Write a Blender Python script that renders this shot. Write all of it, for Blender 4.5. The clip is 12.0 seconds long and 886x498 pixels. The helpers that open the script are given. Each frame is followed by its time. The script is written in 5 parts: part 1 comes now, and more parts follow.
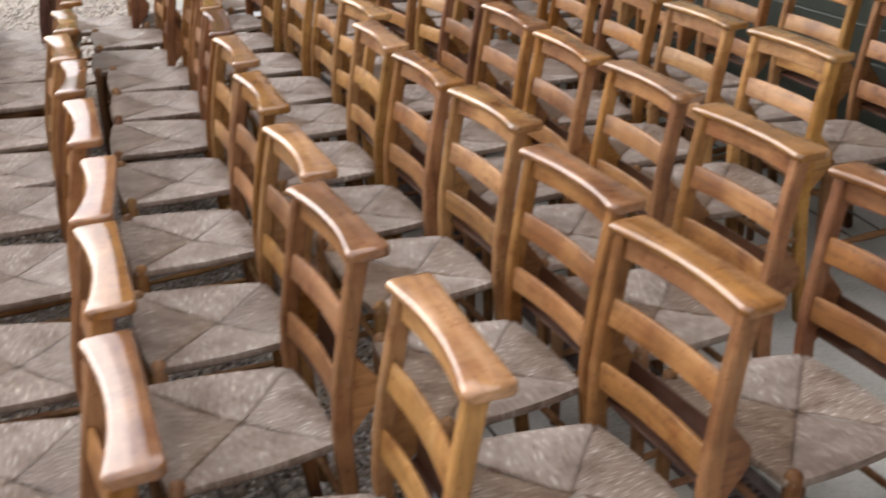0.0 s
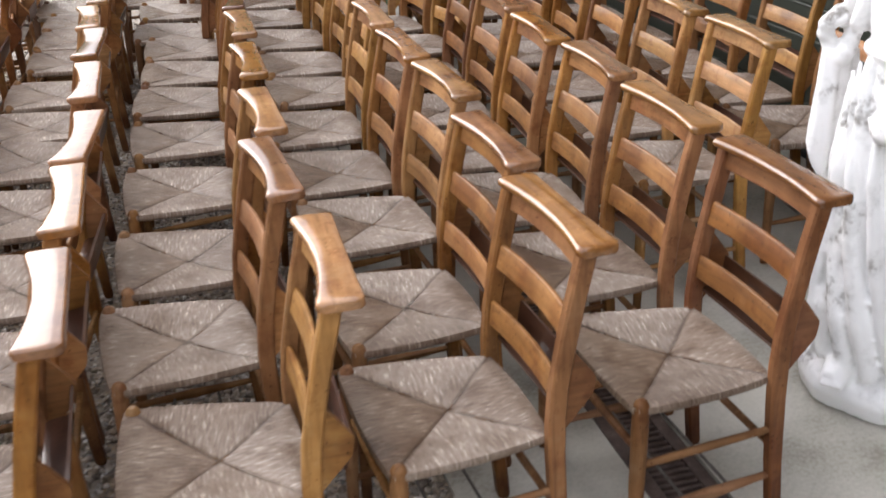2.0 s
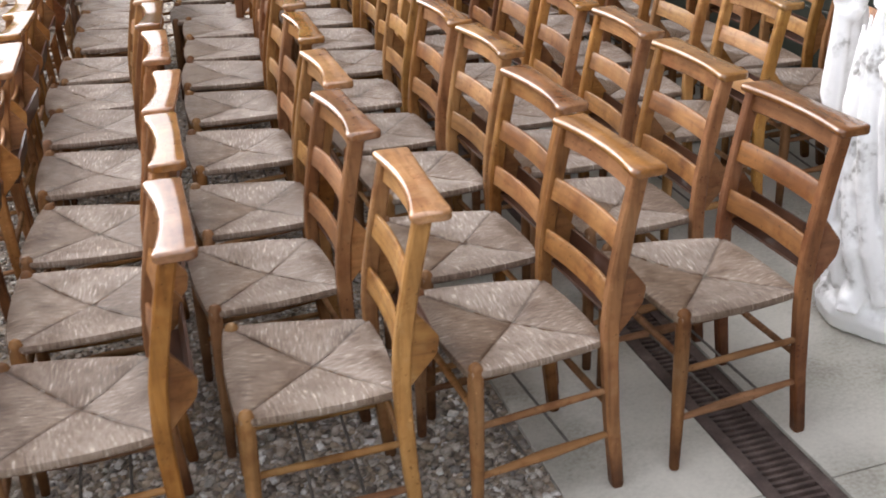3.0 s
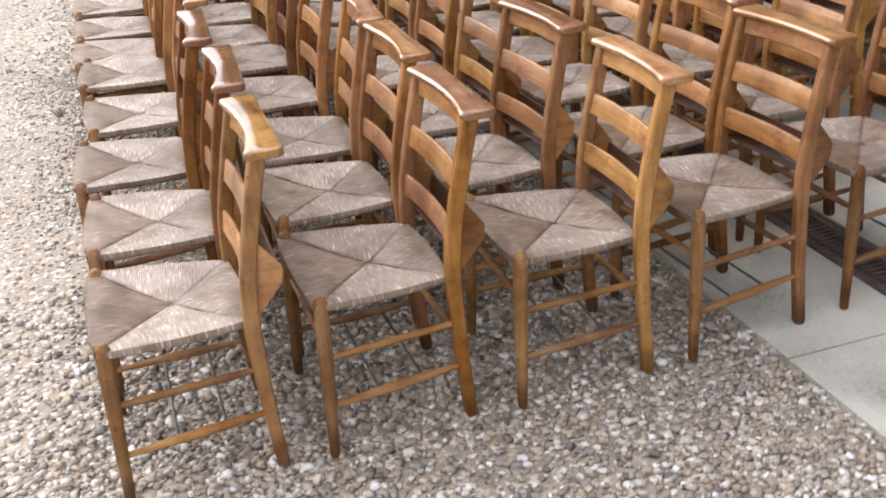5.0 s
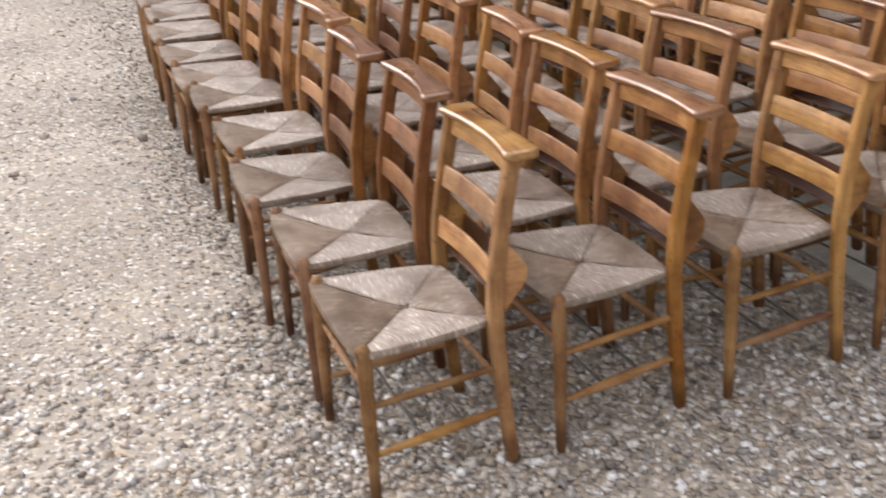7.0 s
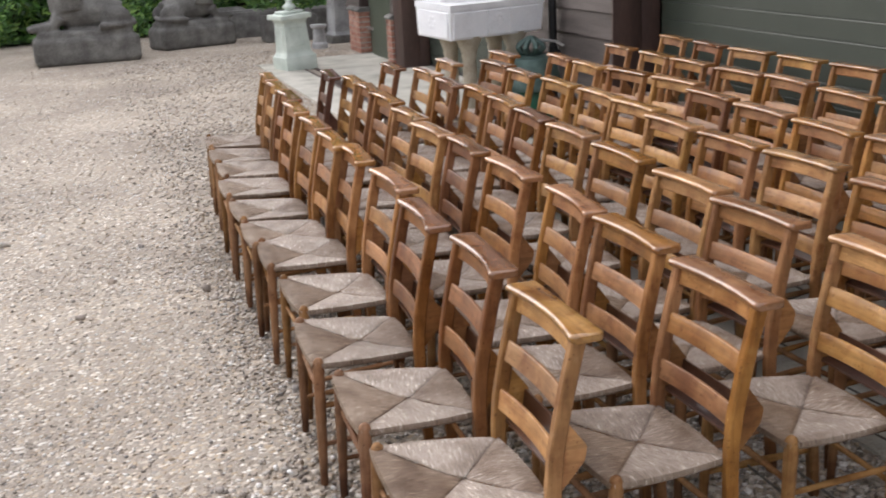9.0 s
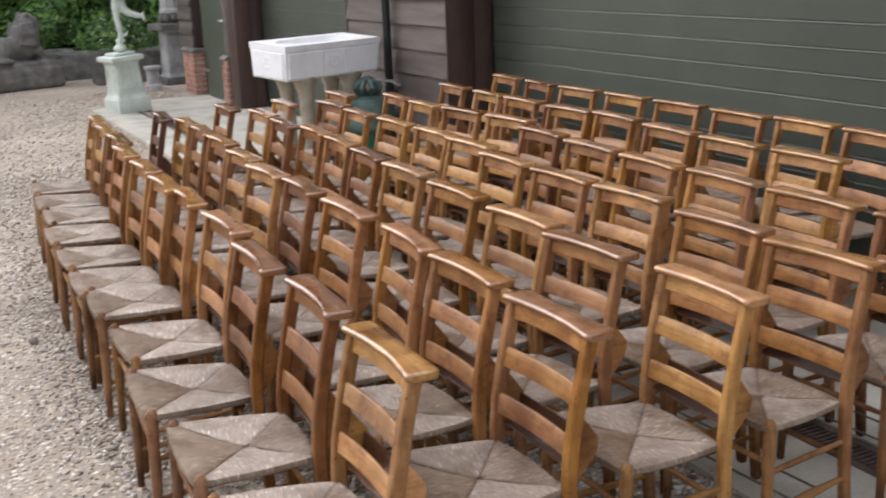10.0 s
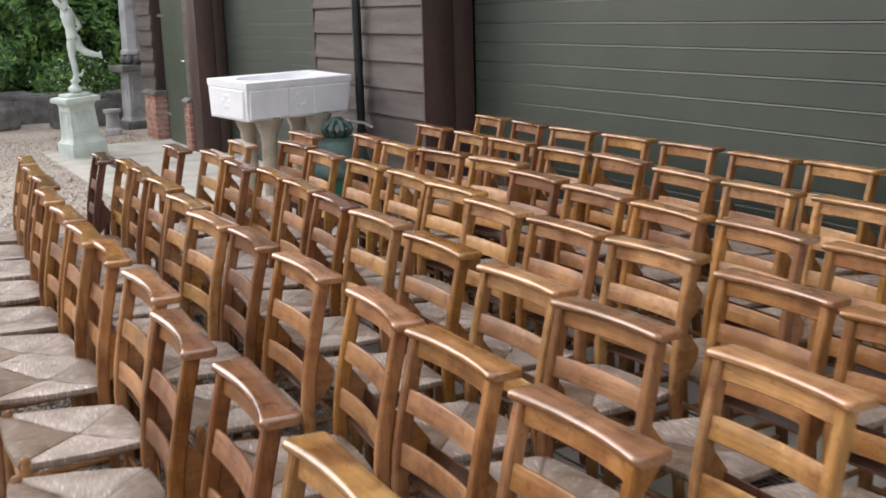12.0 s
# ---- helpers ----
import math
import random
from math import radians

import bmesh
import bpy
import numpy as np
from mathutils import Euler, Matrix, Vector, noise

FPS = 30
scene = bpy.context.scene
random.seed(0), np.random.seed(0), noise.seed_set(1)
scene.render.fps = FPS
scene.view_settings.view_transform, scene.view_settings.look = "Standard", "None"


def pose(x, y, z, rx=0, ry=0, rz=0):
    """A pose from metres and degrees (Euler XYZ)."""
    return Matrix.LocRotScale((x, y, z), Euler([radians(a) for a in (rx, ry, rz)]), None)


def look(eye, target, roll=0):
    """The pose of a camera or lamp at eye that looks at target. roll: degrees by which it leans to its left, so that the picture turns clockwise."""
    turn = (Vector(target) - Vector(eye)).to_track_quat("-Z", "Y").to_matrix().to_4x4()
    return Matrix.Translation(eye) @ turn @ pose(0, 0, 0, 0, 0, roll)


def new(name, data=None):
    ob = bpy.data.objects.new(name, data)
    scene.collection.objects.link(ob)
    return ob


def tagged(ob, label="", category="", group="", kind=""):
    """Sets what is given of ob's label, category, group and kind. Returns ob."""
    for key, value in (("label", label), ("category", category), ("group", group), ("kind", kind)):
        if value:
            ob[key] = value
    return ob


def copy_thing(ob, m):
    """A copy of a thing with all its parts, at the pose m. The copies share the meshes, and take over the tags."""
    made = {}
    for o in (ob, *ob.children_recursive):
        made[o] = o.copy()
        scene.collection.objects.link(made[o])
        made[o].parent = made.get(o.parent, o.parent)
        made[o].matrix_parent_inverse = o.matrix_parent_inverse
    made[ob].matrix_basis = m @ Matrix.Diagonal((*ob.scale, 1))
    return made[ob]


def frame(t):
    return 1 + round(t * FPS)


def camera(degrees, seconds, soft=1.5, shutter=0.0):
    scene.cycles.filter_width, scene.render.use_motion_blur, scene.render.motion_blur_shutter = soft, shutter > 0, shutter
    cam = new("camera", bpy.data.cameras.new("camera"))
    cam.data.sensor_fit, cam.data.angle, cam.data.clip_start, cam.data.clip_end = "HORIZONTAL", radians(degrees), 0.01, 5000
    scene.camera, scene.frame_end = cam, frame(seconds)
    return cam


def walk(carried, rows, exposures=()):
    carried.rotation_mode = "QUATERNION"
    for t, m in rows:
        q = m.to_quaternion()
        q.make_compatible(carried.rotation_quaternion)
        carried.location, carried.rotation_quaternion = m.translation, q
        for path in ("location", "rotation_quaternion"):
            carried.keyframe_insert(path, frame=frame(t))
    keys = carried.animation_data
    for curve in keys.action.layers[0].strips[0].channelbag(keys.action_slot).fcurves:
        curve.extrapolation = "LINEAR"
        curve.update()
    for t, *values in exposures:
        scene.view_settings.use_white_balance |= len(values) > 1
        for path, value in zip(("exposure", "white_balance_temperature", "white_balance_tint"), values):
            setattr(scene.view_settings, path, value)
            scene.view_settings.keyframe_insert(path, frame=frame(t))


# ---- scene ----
cam = camera(43.5, 12.0, soft=1.7, shutter=0.5)
PATH = [
    (0, (0.591, -1.160, 1.726), (1.178, 0.575, 0.921), -3.2),
    (0.5, (0.805, -1.152, 1.758), (1.433, 0.577, 0.973), -4.5),
    (1, (0.962, -1.286, 1.777), (1.432, 0.467, 0.937), -2.0),
    (1.5, (1.000, -1.435, 1.775), (1.353, 0.347, 0.940), -3.8),
    (2, (0.863, -1.600, 1.758), (1.302, 0.171, 0.939), -2.7),
    (2.5, (0.711, -1.778, 1.740), (1.153, -0.008, 0.921), -3.8),
    (2.7, (0.671, -1.822, 1.753), (1.116, -0.057, 0.924), -3.3),
    (4.3, (0.069, -2.141, 1.675), (0.546, -0.374, 0.869), -3.5),
    (4.5, (-0.043, -2.151, 1.692), (0.470, -0.398, 0.877), -3.3),
    (5, (-0.236, -2.180, 1.703), (0.278, -0.450, 0.840), -4.5),
    (5.5, (-0.424, -2.128, 1.686), (0.192, -0.438, 0.813), -5.8),
    (6, (-0.605, -2.126, 1.696), (0.037, -0.440, 0.832), -4.2),
    (6.5, (-0.799, -2.129, 1.707), (-0.144, -0.453, 0.836), -5.4),
    (7, (-0.939, -2.040, 1.731), (-0.330, -0.324, 0.905), -5.1),
    (7.5, (-1.000, -2.003, 1.751), (-0.476, -0.236, 0.976), -3.2),
    (7.7, (-0.996, -2.012, 1.773), (-0.494, -0.220, 1.040), -2.5),
    (9.3, (-1.018, -2.090, 1.827), (-0.367, -0.280, 1.277), -2.4),
    (9.5, (-1.007, -2.089, 1.829), (-0.293, -0.301, 1.288), -2.3),
    (10, (-0.978, -2.082, 1.820), (-0.127, -0.346, 1.310), -2.3),
    (10.5, (-0.973, -2.092, 1.824), (-0.050, -0.382, 1.348), -1.9),
    (11, (-0.968, -2.070, 1.821), (-0.045, -0.355, 1.367), -1.5),
    (11.5, (-0.812, -1.743, 1.751), (0.094, -0.017, 1.303), -1.4),
    (12, (-0.616, -1.301, 1.657), (0.290, 0.431, 1.233), -1.7),
]
walk(cam, [(t, look(eye, target, roll)) for t, eye, target, roll in PATH], [(t, e, 6400, 13.0) for t, e in ((0.0, 1.12), (1.5, 1.18), (2.7, 1.24), (4.5, 1.42), (6.0, 1.42), (7.0, 1.09), (7.5, 0.93), (9.5, 0.88), (10.5, 0.98), (12.0, 1.0))])

# ---------------------------------------------------------------- light
SUN_EL, SUN_AZ = radians(30), radians(29)
world = bpy.data.worlds.new("overcast_sky")
scene.world = world
world.use_nodes = True
wn, wl = world.node_tree.nodes, world.node_tree.links
sky = wn.new("ShaderNodeTexSky")
sky.sky_type, sky.sun_disc = "NISHITA", False
sky.sun_elevation, sky.sun_rotation = SUN_EL, -SUN_AZ
sky.air_density, sky.dust_density, sky.ozone_density = 1.0, 4.0, 1.0
pale = wn.new("ShaderNodeMixRGB")
pale.inputs[0].default_value = 0.70
pale.inputs[2].default_value = (6.4, 6.45, 6.8, 1)
veil = wn.new("ShaderNodeHueSaturation")
veil.inputs["Saturation"].default_value = 0.35
wl.new(sky.outputs[0], veil.inputs["Color"])
wl.new(veil.outputs[0], pale.inputs[1])
wl.new(pale.outputs[0], wn["Background"].inputs[0])
wn["Background"].inputs[1].default_value = 0.16
sun = new("sun", bpy.data.lights.new("sun", "SUN"))
sun.data.energy, sun.data.angle, sun.data.color = 0.64, radians(48), (1.0, 0.95, 0.87)
# a veiled sun beyond the far end of the yard, to the side that the seats face
way = Vector((-math.cos(SUN_EL) * math.sin(SUN_AZ), math.cos(SUN_EL) * math.cos(SUN_AZ), math.sin(SUN_EL)))
sun.matrix_world = Matrix.Translation((-6, -6, 9)) @ way.to_track_quat("Z", "Y").to_matrix().to_4x4()
scene.view_settings.exposure = 1.0

# ---------------------------------------------------------------- materials


def base_material(name, rough=0.5, metal=0.0, coat=0.0):
    m = bpy.data.materials.new(name)
    m.use_nodes = True
    b = m.node_tree.nodes["Principled BSDF"]
    b.inputs["Roughness"].default_value = rough
    b.inputs["Metallic"].default_value = metal
    b.inputs["Coat Weight"].default_value = coat
    b.inputs["Coat Roughness"].default_value = 0.06
    b.inputs["Coat IOR"].default_value = 1.55
    return m, m.node_tree.nodes, m.node_tree.links, b


def ramp(n, stops):
    r = n.new("ShaderNodeValToRGB")
    e = r.color_ramp.elements
    while len(e) < len(stops):
        e.new(0.5)
    for k, (p, c) in zip(e, stops):
        k.position, k.color = p, (*c, 1)
    return r


def shade(c, f):
    return tuple(min(1.0, v * f) for v in c)


def wood(name, colour, stretch, rough=0.46, coat=0.4, gloss=0.2):
    """Varnished beech or oak; stretch runs the grain along one axis."""
    m, n, l, b = base_material(name, rough, 0, coat)
    tc, info = n.new("ShaderNodeTexCoord"), n.new("ShaderNodeObjectInfo")
    shift = n.new("ShaderNodeVectorMath")
    shift.operation = "SCALE"
    shift.inputs[0].default_value = (7.3, 4.1, 9.7)
    l.new(info.outputs["Random"], shift.inputs["Scale"])
    add = n.new("ShaderNodeVectorMath")
    l.new(tc.outputs["Object"], add.inputs[0])
    l.new(shift.outputs[0], add.inputs[1])
    mp = n.new("ShaderNodeMapping")
    mp.inputs["Scale"].default_value = stretch
    l.new(add.outputs[0], mp.inputs[0])
    grain = n.new("ShaderNodeTexNoise")
    grain.inputs["Scale"].default_value, grain.inputs["Detail"].default_value = 1.0, 6
    grain.inputs["Distortion"].default_value = 0.6
    l.new(mp.outputs[0], grain.inputs[0])
    patch = n.new("ShaderNodeTexNoise")
    patch.inputs["Scale"].default_value, patch.inputs["Detail"].default_value = 7.0, 3
    l.new(add.outputs[0], patch.inputs[0])
    r = ramp(n, [(0.25, shade(colour, 0.68)), (0.5, colour), (0.78, shade(colour, 1.22))])
    l.new(grain.outputs[0], r.inputs[0])
    r2 = ramp(n, [(0.3, (0.62, 0.58, 0.55)), (0.65, (1.1, 1.1, 1.1))])
    l.new(patch.outputs[0], r2.inputs[0])
    mul = n.new("ShaderNodeMixRGB")
    mul.blend_type, mul.inputs[0].default_value = "MULTIPLY", 0.8
    l.new(r.outputs[0], mul.inputs[1])
    l.new(r2.outputs[0], mul.inputs[2])
    # broad worn places, rubbed paler and yellower, and small knocks
    broad = n.new("ShaderNodeTexNoise")
    broad.inputs["Scale"].default_value, broad.inputs["Detail"].default_value = 4.5, 4
    broad.inputs["Roughness"].default_value = 0.65
    l.new(add.outputs[0], broad.inputs[0])
    rub = ramp(n, [(0.36, (0.70, 0.60, 0.55)), (0.5, (1, 1, 1)), (0.66, (1.18, 1.26, 1.35))])
    l.new(broad.outputs[0], rub.inputs[0])
    # hand-sized blotches where the varnish has yellowed or gone
    blotch = n.new("ShaderNodeTexNoise")
    blotch.inputs["Scale"].default_value, blotch.inputs["Detail"].default_value = 17, 5
    blotch.inputs["Roughness"].default_value = 0.6
    l.new(add.outputs[0], blotch.inputs[0])
    bare = ramp(n, [(0.33, (0.76, 0.68, 0.63)), (0.43, (1, 1, 1)), (0.58, (1, 1, 1)), (0.68, (1.06, 1.14, 1.28))])
    l.new(blotch.outputs[0], bare.inputs[0])
    fleck = n.new("ShaderNodeTexNoise")
    fleck.inputs["Scale"].default_value, fleck.inputs["Detail"].default_value = 95, 2
    l.new(add.outputs[0], fleck.inputs[0])
    knock = ramp(n, [(0.27, (0.45, 0.40, 0.38)), (0.33, (1, 1, 1)), (0.70, (1, 1, 1)), (0.76, (1.5, 1.6, 1.8))])
    l.new(fleck.outputs[0], knock.inputs[0])
    for extra in (rub, bare, knock):
        m2 = n.new("ShaderNodeMixRGB")
        m2.blend_type, m2.inputs[0].default_value = "MULTIPLY", 1.0
        l.new(mul.outputs[0], m2.inputs[1])
        l.new(extra.outputs[0], m2.inputs[2])
        mul = m2
    hs = n.new("ShaderNodeHueSaturation")
    mr = n.new("ShaderNodeMapRange")
    mr.inputs[3].default_value, mr.inputs[4].default_value = 0.82, 1.2
    l.new(info.outputs["Random"], mr.inputs[0])
    l.new(mr.outputs[0], hs.inputs["Value"])
    tint = n.new("ShaderNodeMath")
    tint.operation, tint.inputs[1].default_value = "MULTIPLY", 7.31
    l.new(info.outputs["Random"], tint.inputs[0])
    fraction = n.new("ShaderNodeMath")
    fraction.operation = "FRACT"
    l.new(tint.outputs[0], fraction.inputs[0])
    for socket, lo, hi in (("Hue", 0.496, 0.505), ("Saturation", 0.93, 1.06)):
        span = n.new("ShaderNodeMapRange")
        span.inputs[3].default_value, span.inputs[4].default_value = lo, hi
        l.new(fraction.outputs[0], span.inputs[0])
        l.new(span.outputs[0], hs.inputs[socket])
    l.new(mul.outputs[0], hs.inputs["Color"])
    # feet that stand on wet ground are stained dark, to an uneven height
    sp = n.new("ShaderNodeSeparateXYZ")
    l.new(tc.outputs["Object"], sp.inputs[0])
    edge = n.new("ShaderNodeMath")
    edge.operation, edge.inputs[1].default_value = "MULTIPLY_ADD", -0.11
    l.new(patch.outputs[0], edge.inputs[0])
    l.new(sp.outputs[2], edge.inputs[2])
    wet = ramp(n, [(0.0, (0.5, 0.45, 0.44)), (0.06, (1, 1, 1))])
    l.new(edge.outputs[0], wet.inputs[0])
    foot = n.new("ShaderNodeMixRGB")
    foot.blend_type, foot.inputs[0].default_value = "MULTIPLY", 1.0
    l.new(hs.outputs[0], foot.inputs[1])
    l.new(wet.outputs[0], foot.inputs[2])
    l.new(foot.outputs[0], b.inputs["Base Color"])
    rr = n.new("ShaderNodeMapRange")
    rr.inputs[3].default_value, rr.inputs[4].default_value = rough - 0.08, rough + 0.16
    l.new(patch.outputs[0], rr.inputs[0])
    l.new(rr.outputs[0], b.inputs["Roughness"])
    b.inputs["Specular IOR Level"].default_value = gloss
    bump = n.new("ShaderNodeBump")
    bump.inputs["Strength"].default_value, bump.inputs["Distance"].default_value = 0.12, 0.002
    l.new(grain.outputs[0], bump.inputs["Height"])
    l.new(bump.outputs[0], b.inputs["Normal"])
    return m


ALONG = {"x": (6, 70, 70), "y": (70, 6, 70), "z": (70, 70, 6)}
TONES = {"golden": (0.36, 0.182, 0.063), "honey": (0.295, 0.134, 0.045), "russet": (0.212, 0.088, 0.032), "umber": (0.14, 0.062, 0.037)}
WOODS = {(tone, axis): wood(f"wood_{tone}_{axis}", c, ALONG[axis], 0.5, 0.14, 0.2) for tone, c in TONES.items() for axis in ALONG}
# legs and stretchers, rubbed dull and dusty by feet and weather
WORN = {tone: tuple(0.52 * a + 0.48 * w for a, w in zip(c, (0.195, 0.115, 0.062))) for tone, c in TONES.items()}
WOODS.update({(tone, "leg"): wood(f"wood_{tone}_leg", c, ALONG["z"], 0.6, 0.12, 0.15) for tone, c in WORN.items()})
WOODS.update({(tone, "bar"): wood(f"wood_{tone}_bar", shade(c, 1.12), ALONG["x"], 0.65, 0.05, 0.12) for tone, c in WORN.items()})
WOODS.update({(tone, "cap"): wood(f"wood_{tone}_cap", c, ALONG["y"], 0.6, 0.95, 0.02) for tone, c in TONES.items()})
for tone in TONES:
    glaze = WOODS[tone, "cap"].node_tree.nodes["Principled BSDF"]
    glaze.inputs["Coat IOR"].default_value, glaze.inputs["Coat Roughness"].default_value = 1.67, 0.11
BOXWOOD = wood("wood_dark_box", (0.085, 0.036, 0.020), ALONG["y"], 0.45, 0.5, 0.3)


def rush_material():
    m, n, l, b = base_material("woven_rush", 0.36)
    uv, info = n.new("ShaderNodeUVMap"), n.new("ShaderNodeObjectInfo")
    sep = n.new("ShaderNodeSeparateXYZ")
    l.new(uv.outputs[0], sep.inputs[0])
    tc = n.new("ShaderNodeTexCoord")
    wob = n.new("ShaderNodeTexNoise")
    wob.inputs["Scale"].default_value = 45
    l.new(tc.outputs["Object"], wob.inputs[0])
    k = n.new("ShaderNodeMath")
    k.operation, k.inputs[1].default_value = "MULTIPLY_ADD", 0.0032
    l.new(wob.outputs[0], k.inputs[0])
    l.new(sep.outputs[0], k.inputs[2])
    f = n.new("ShaderNodeMath")
    f.operation, f.inputs[1].default_value = "MULTIPLY", 2 * math.pi / 0.0044
    l.new(k.outputs[0], f.inputs[0])
    s = n.new("ShaderNodeMath")
    s.operation = "SINE"
    l.new(f.outputs[0], s.inputs[0])
    # single strands differ in tone along their length; the palest dashes are painted glints
    mp = n.new("ShaderNodeMapping")
    mp.inputs["Scale"].default_value = (170, 26, 1)
    l.new(uv.outputs[0], mp.inputs[0])
    shift = n.new("ShaderNodeVectorMath")
    shift.operation = "MULTIPLY_ADD"
    shift.inputs[1].default_value = (31, 17, 0)
    l.new(info.outputs["Random"], shift.inputs[0])
    l.new(mp.outputs[0], shift.inputs[2])
    st = n.new("ShaderNodeTexNoise")
    st.inputs["Scale"].default_value, st.inputs["Detail"].default_value = 1.0, 3
    l.new(shift.outputs[0], st.inputs[0])
    r = ramp(n, [(0.24, (0.15, 0.11, 0.08)), (0.44, (0.31, 0.246, 0.196)), (0.60, (0.385, 0.326, 0.276)), (0.69, (0.76, 0.71, 0.645))])
    l.new(st.outputs[0], r.inputs[0])
    big = n.new("ShaderNodeTexNoise")
    big.inputs["Scale"].default_value, big.inputs["Detail"].default_value = 9, 4
    sh2 = n.new("ShaderNodeVectorMath")
    sh2.operation = "MULTIPLY_ADD"
    sh2.inputs[1].default_value = (13, 29, 5)
    l.new(info.outputs["Random"], sh2.inputs[0])
    l.new(tc.outputs["Object"], sh2.inputs[2])
    l.new(sh2.outputs[0], big.inputs[0])
    r2 = ramp(n, [(0.33, (0.52, 0.42, 0.34)), (0.56, (1.05, 1.02, 1.0))])
    l.new(big.outputs[0], r2.inputs[0])
    mul = n.new("ShaderNodeMixRGB")
    mul.blend_type, mul.inputs[0].default_value = "MULTIPLY", 0.85
    l.new(r.outputs[0], mul.inputs[1])
    l.new(r2.outputs[0], mul.inputs[2])
    lines = ramp(n, [(0.0, (0.66, 0.63, 0.60)), (0.45, (0.98, 0.98, 0.98)), (1.0, (1.14, 1.14, 1.14))])
    half = n.new("ShaderNodeMath")
    half.operation, half.inputs[1].default_value, half.inputs[2].default_value = "MULTIPLY_ADD", 0.5, 0.5
    l.new(s.outputs[0], half.inputs[0])
    l.new(half.outputs[0], lines.inputs[0])
    cord = n.new("ShaderNodeMixRGB")
    cord.blend_type, cord.inputs[0].default_value = "MULTIPLY", 1.0
    l.new(mul.outputs[0], cord.inputs[1])
    l.new(lines.outputs[0], cord.inputs[2])
    mul = cord
    # the four wedges differ a little, their uneven sheen painted as tone; seams are darker
    seam = n.new("ShaderNodeUVMap")
    seam.uv_map = "Seam"
    ss = n.new("ShaderNodeSeparateXYZ")
    l.new(seam.outputs[0], ss.inputs[0])
    pick = n.new("ShaderNodeCombineXYZ")
    l.new(ss.outputs[1], pick.inputs[0])
    l.new(info.outputs["Random"], pick.inputs[1])
    wn_ = n.new("ShaderNodeTexWhiteNoise")
    wn_.noise_dimensions = "2D"
    l.new(pick.outputs[0], wn_.inputs[0])
    r3 = ramp(n, [(0.0, (0.66, 0.60, 0.55)), (0.35, (0.92, 0.90, 0.88)), (1.0, (1.12, 1.12, 1.12))])
    l.new(wn_.outputs[0], r3.inputs[0])
    mul2 = n.new("ShaderNodeMixRGB")
    mul2.blend_type, mul2.inputs[0].default_value = "MULTIPLY", 1.0
    l.new(mul.outputs[0], mul2.inputs[1])
    l.new(r3.outputs[0], mul2.inputs[2])
    wob2 = n.new("ShaderNodeMath")
    wob2.operation, wob2.inputs[1].default_value = "MULTIPLY_ADD", -0.006
    l.new(wob.outputs[0], wob2.inputs[0])
    l.new(ss.outputs[0], wob2.inputs[2])
    front = n.new("ShaderNodeMath")
    front.operation, front.inputs[1].default_value = "GREATER_THAN", 2.5
    l.new(ss.outputs[1], front.inputs[0])
    worn = n.new("ShaderNodeMixRGB")
    worn.blend_type, worn.inputs[2].default_value = "MULTIPLY", (0.84, 0.78, 0.70, 1)
    l.new(front.outputs[0], worn.inputs[0])
    l.new(mul2.outputs[0], worn.inputs[1])
    r4 = ramp(n, [(0.0, (0.60, 0.55, 0.50)), (0.0008, (0.74, 0.69, 0.65)), (0.0026, (1, 1, 1))])
    l.new(wob2.outputs[0], r4.inputs[0])
    mul3 = n.new("ShaderNodeMixRGB")
    mul3.blend_type, mul3.inputs[0].default_value = "MULTIPLY", 1.0
    l.new(worn.outputs[0], mul3.inputs[1])
    l.new(r4.outputs[0], mul3.inputs[2])
    l.new(mul3.outputs[0], b.inputs["Base Color"])
    bump = n.new("ShaderNodeBump")
    bump.inputs["Strength"].default_value, bump.inputs["Distance"].default_value = 0.6, 0.0018
    l.new(s.outputs[0], bump.inputs["Height"])
    l.new(bump.outputs[0], b.inputs["Normal"])
    return m


RUSH = rush_material()


def mottled(name, stops, scale=6.0, rough=0.8, bump=0.4, fine=60.0, metal=0.0, dist=0.01, stretch=(1, 1, 1)):
    """Stone, concrete, paint or metal, with stains at one scale and grain at another."""
    m, n, l, b = base_material(name, rough, metal)
    tc = n.new("ShaderNodeTexCoord")
    mp = n.new("ShaderNodeMapping")
    mp.inputs["Scale"].default_value = stretch
    l.new(tc.outputs["Object"], mp.inputs[0])
    a, c = n.new("ShaderNodeTexNoise"), n.new("ShaderNodeTexNoise")
    a.inputs["Scale"].default_value, a.inputs["Detail"].default_value = scale, 6
    c.inputs["Scale"].default_value, c.inputs["Detail"].default_value = fine, 4
    l.new(mp.outputs[0], a.inputs[0])
    l.new(mp.outputs[0], c.inputs[0])
    mix = n.new("ShaderNodeMath")
    mix.operation, mix.inputs[1].default_value = "MULTIPLY_ADD", 0.35
    l.new(c.outputs[0], mix.inputs[0])
    sub = n.new("ShaderNodeMath")
    sub.operation, sub.inputs[1].default_value = "SUBTRACT", 0.175
    l.new(a.outputs[0], sub.inputs[0])
    l.new(sub.outputs[0], mix.inputs[2])
    r = ramp(n, stops)
    l.new(mix.outputs[0], r.inputs[0])
    l.new(r.outputs[0], b.inputs["Base Color"])
    bp = n.new("ShaderNodeBump")
    bp.inputs["Strength"].default_value, bp.inputs["Distance"].default_value = bump, dist
    l.new(mix.outputs[0], bp.inputs["Height"])
    l.new(bp.outputs[0], b.inputs["Normal"])
    return m


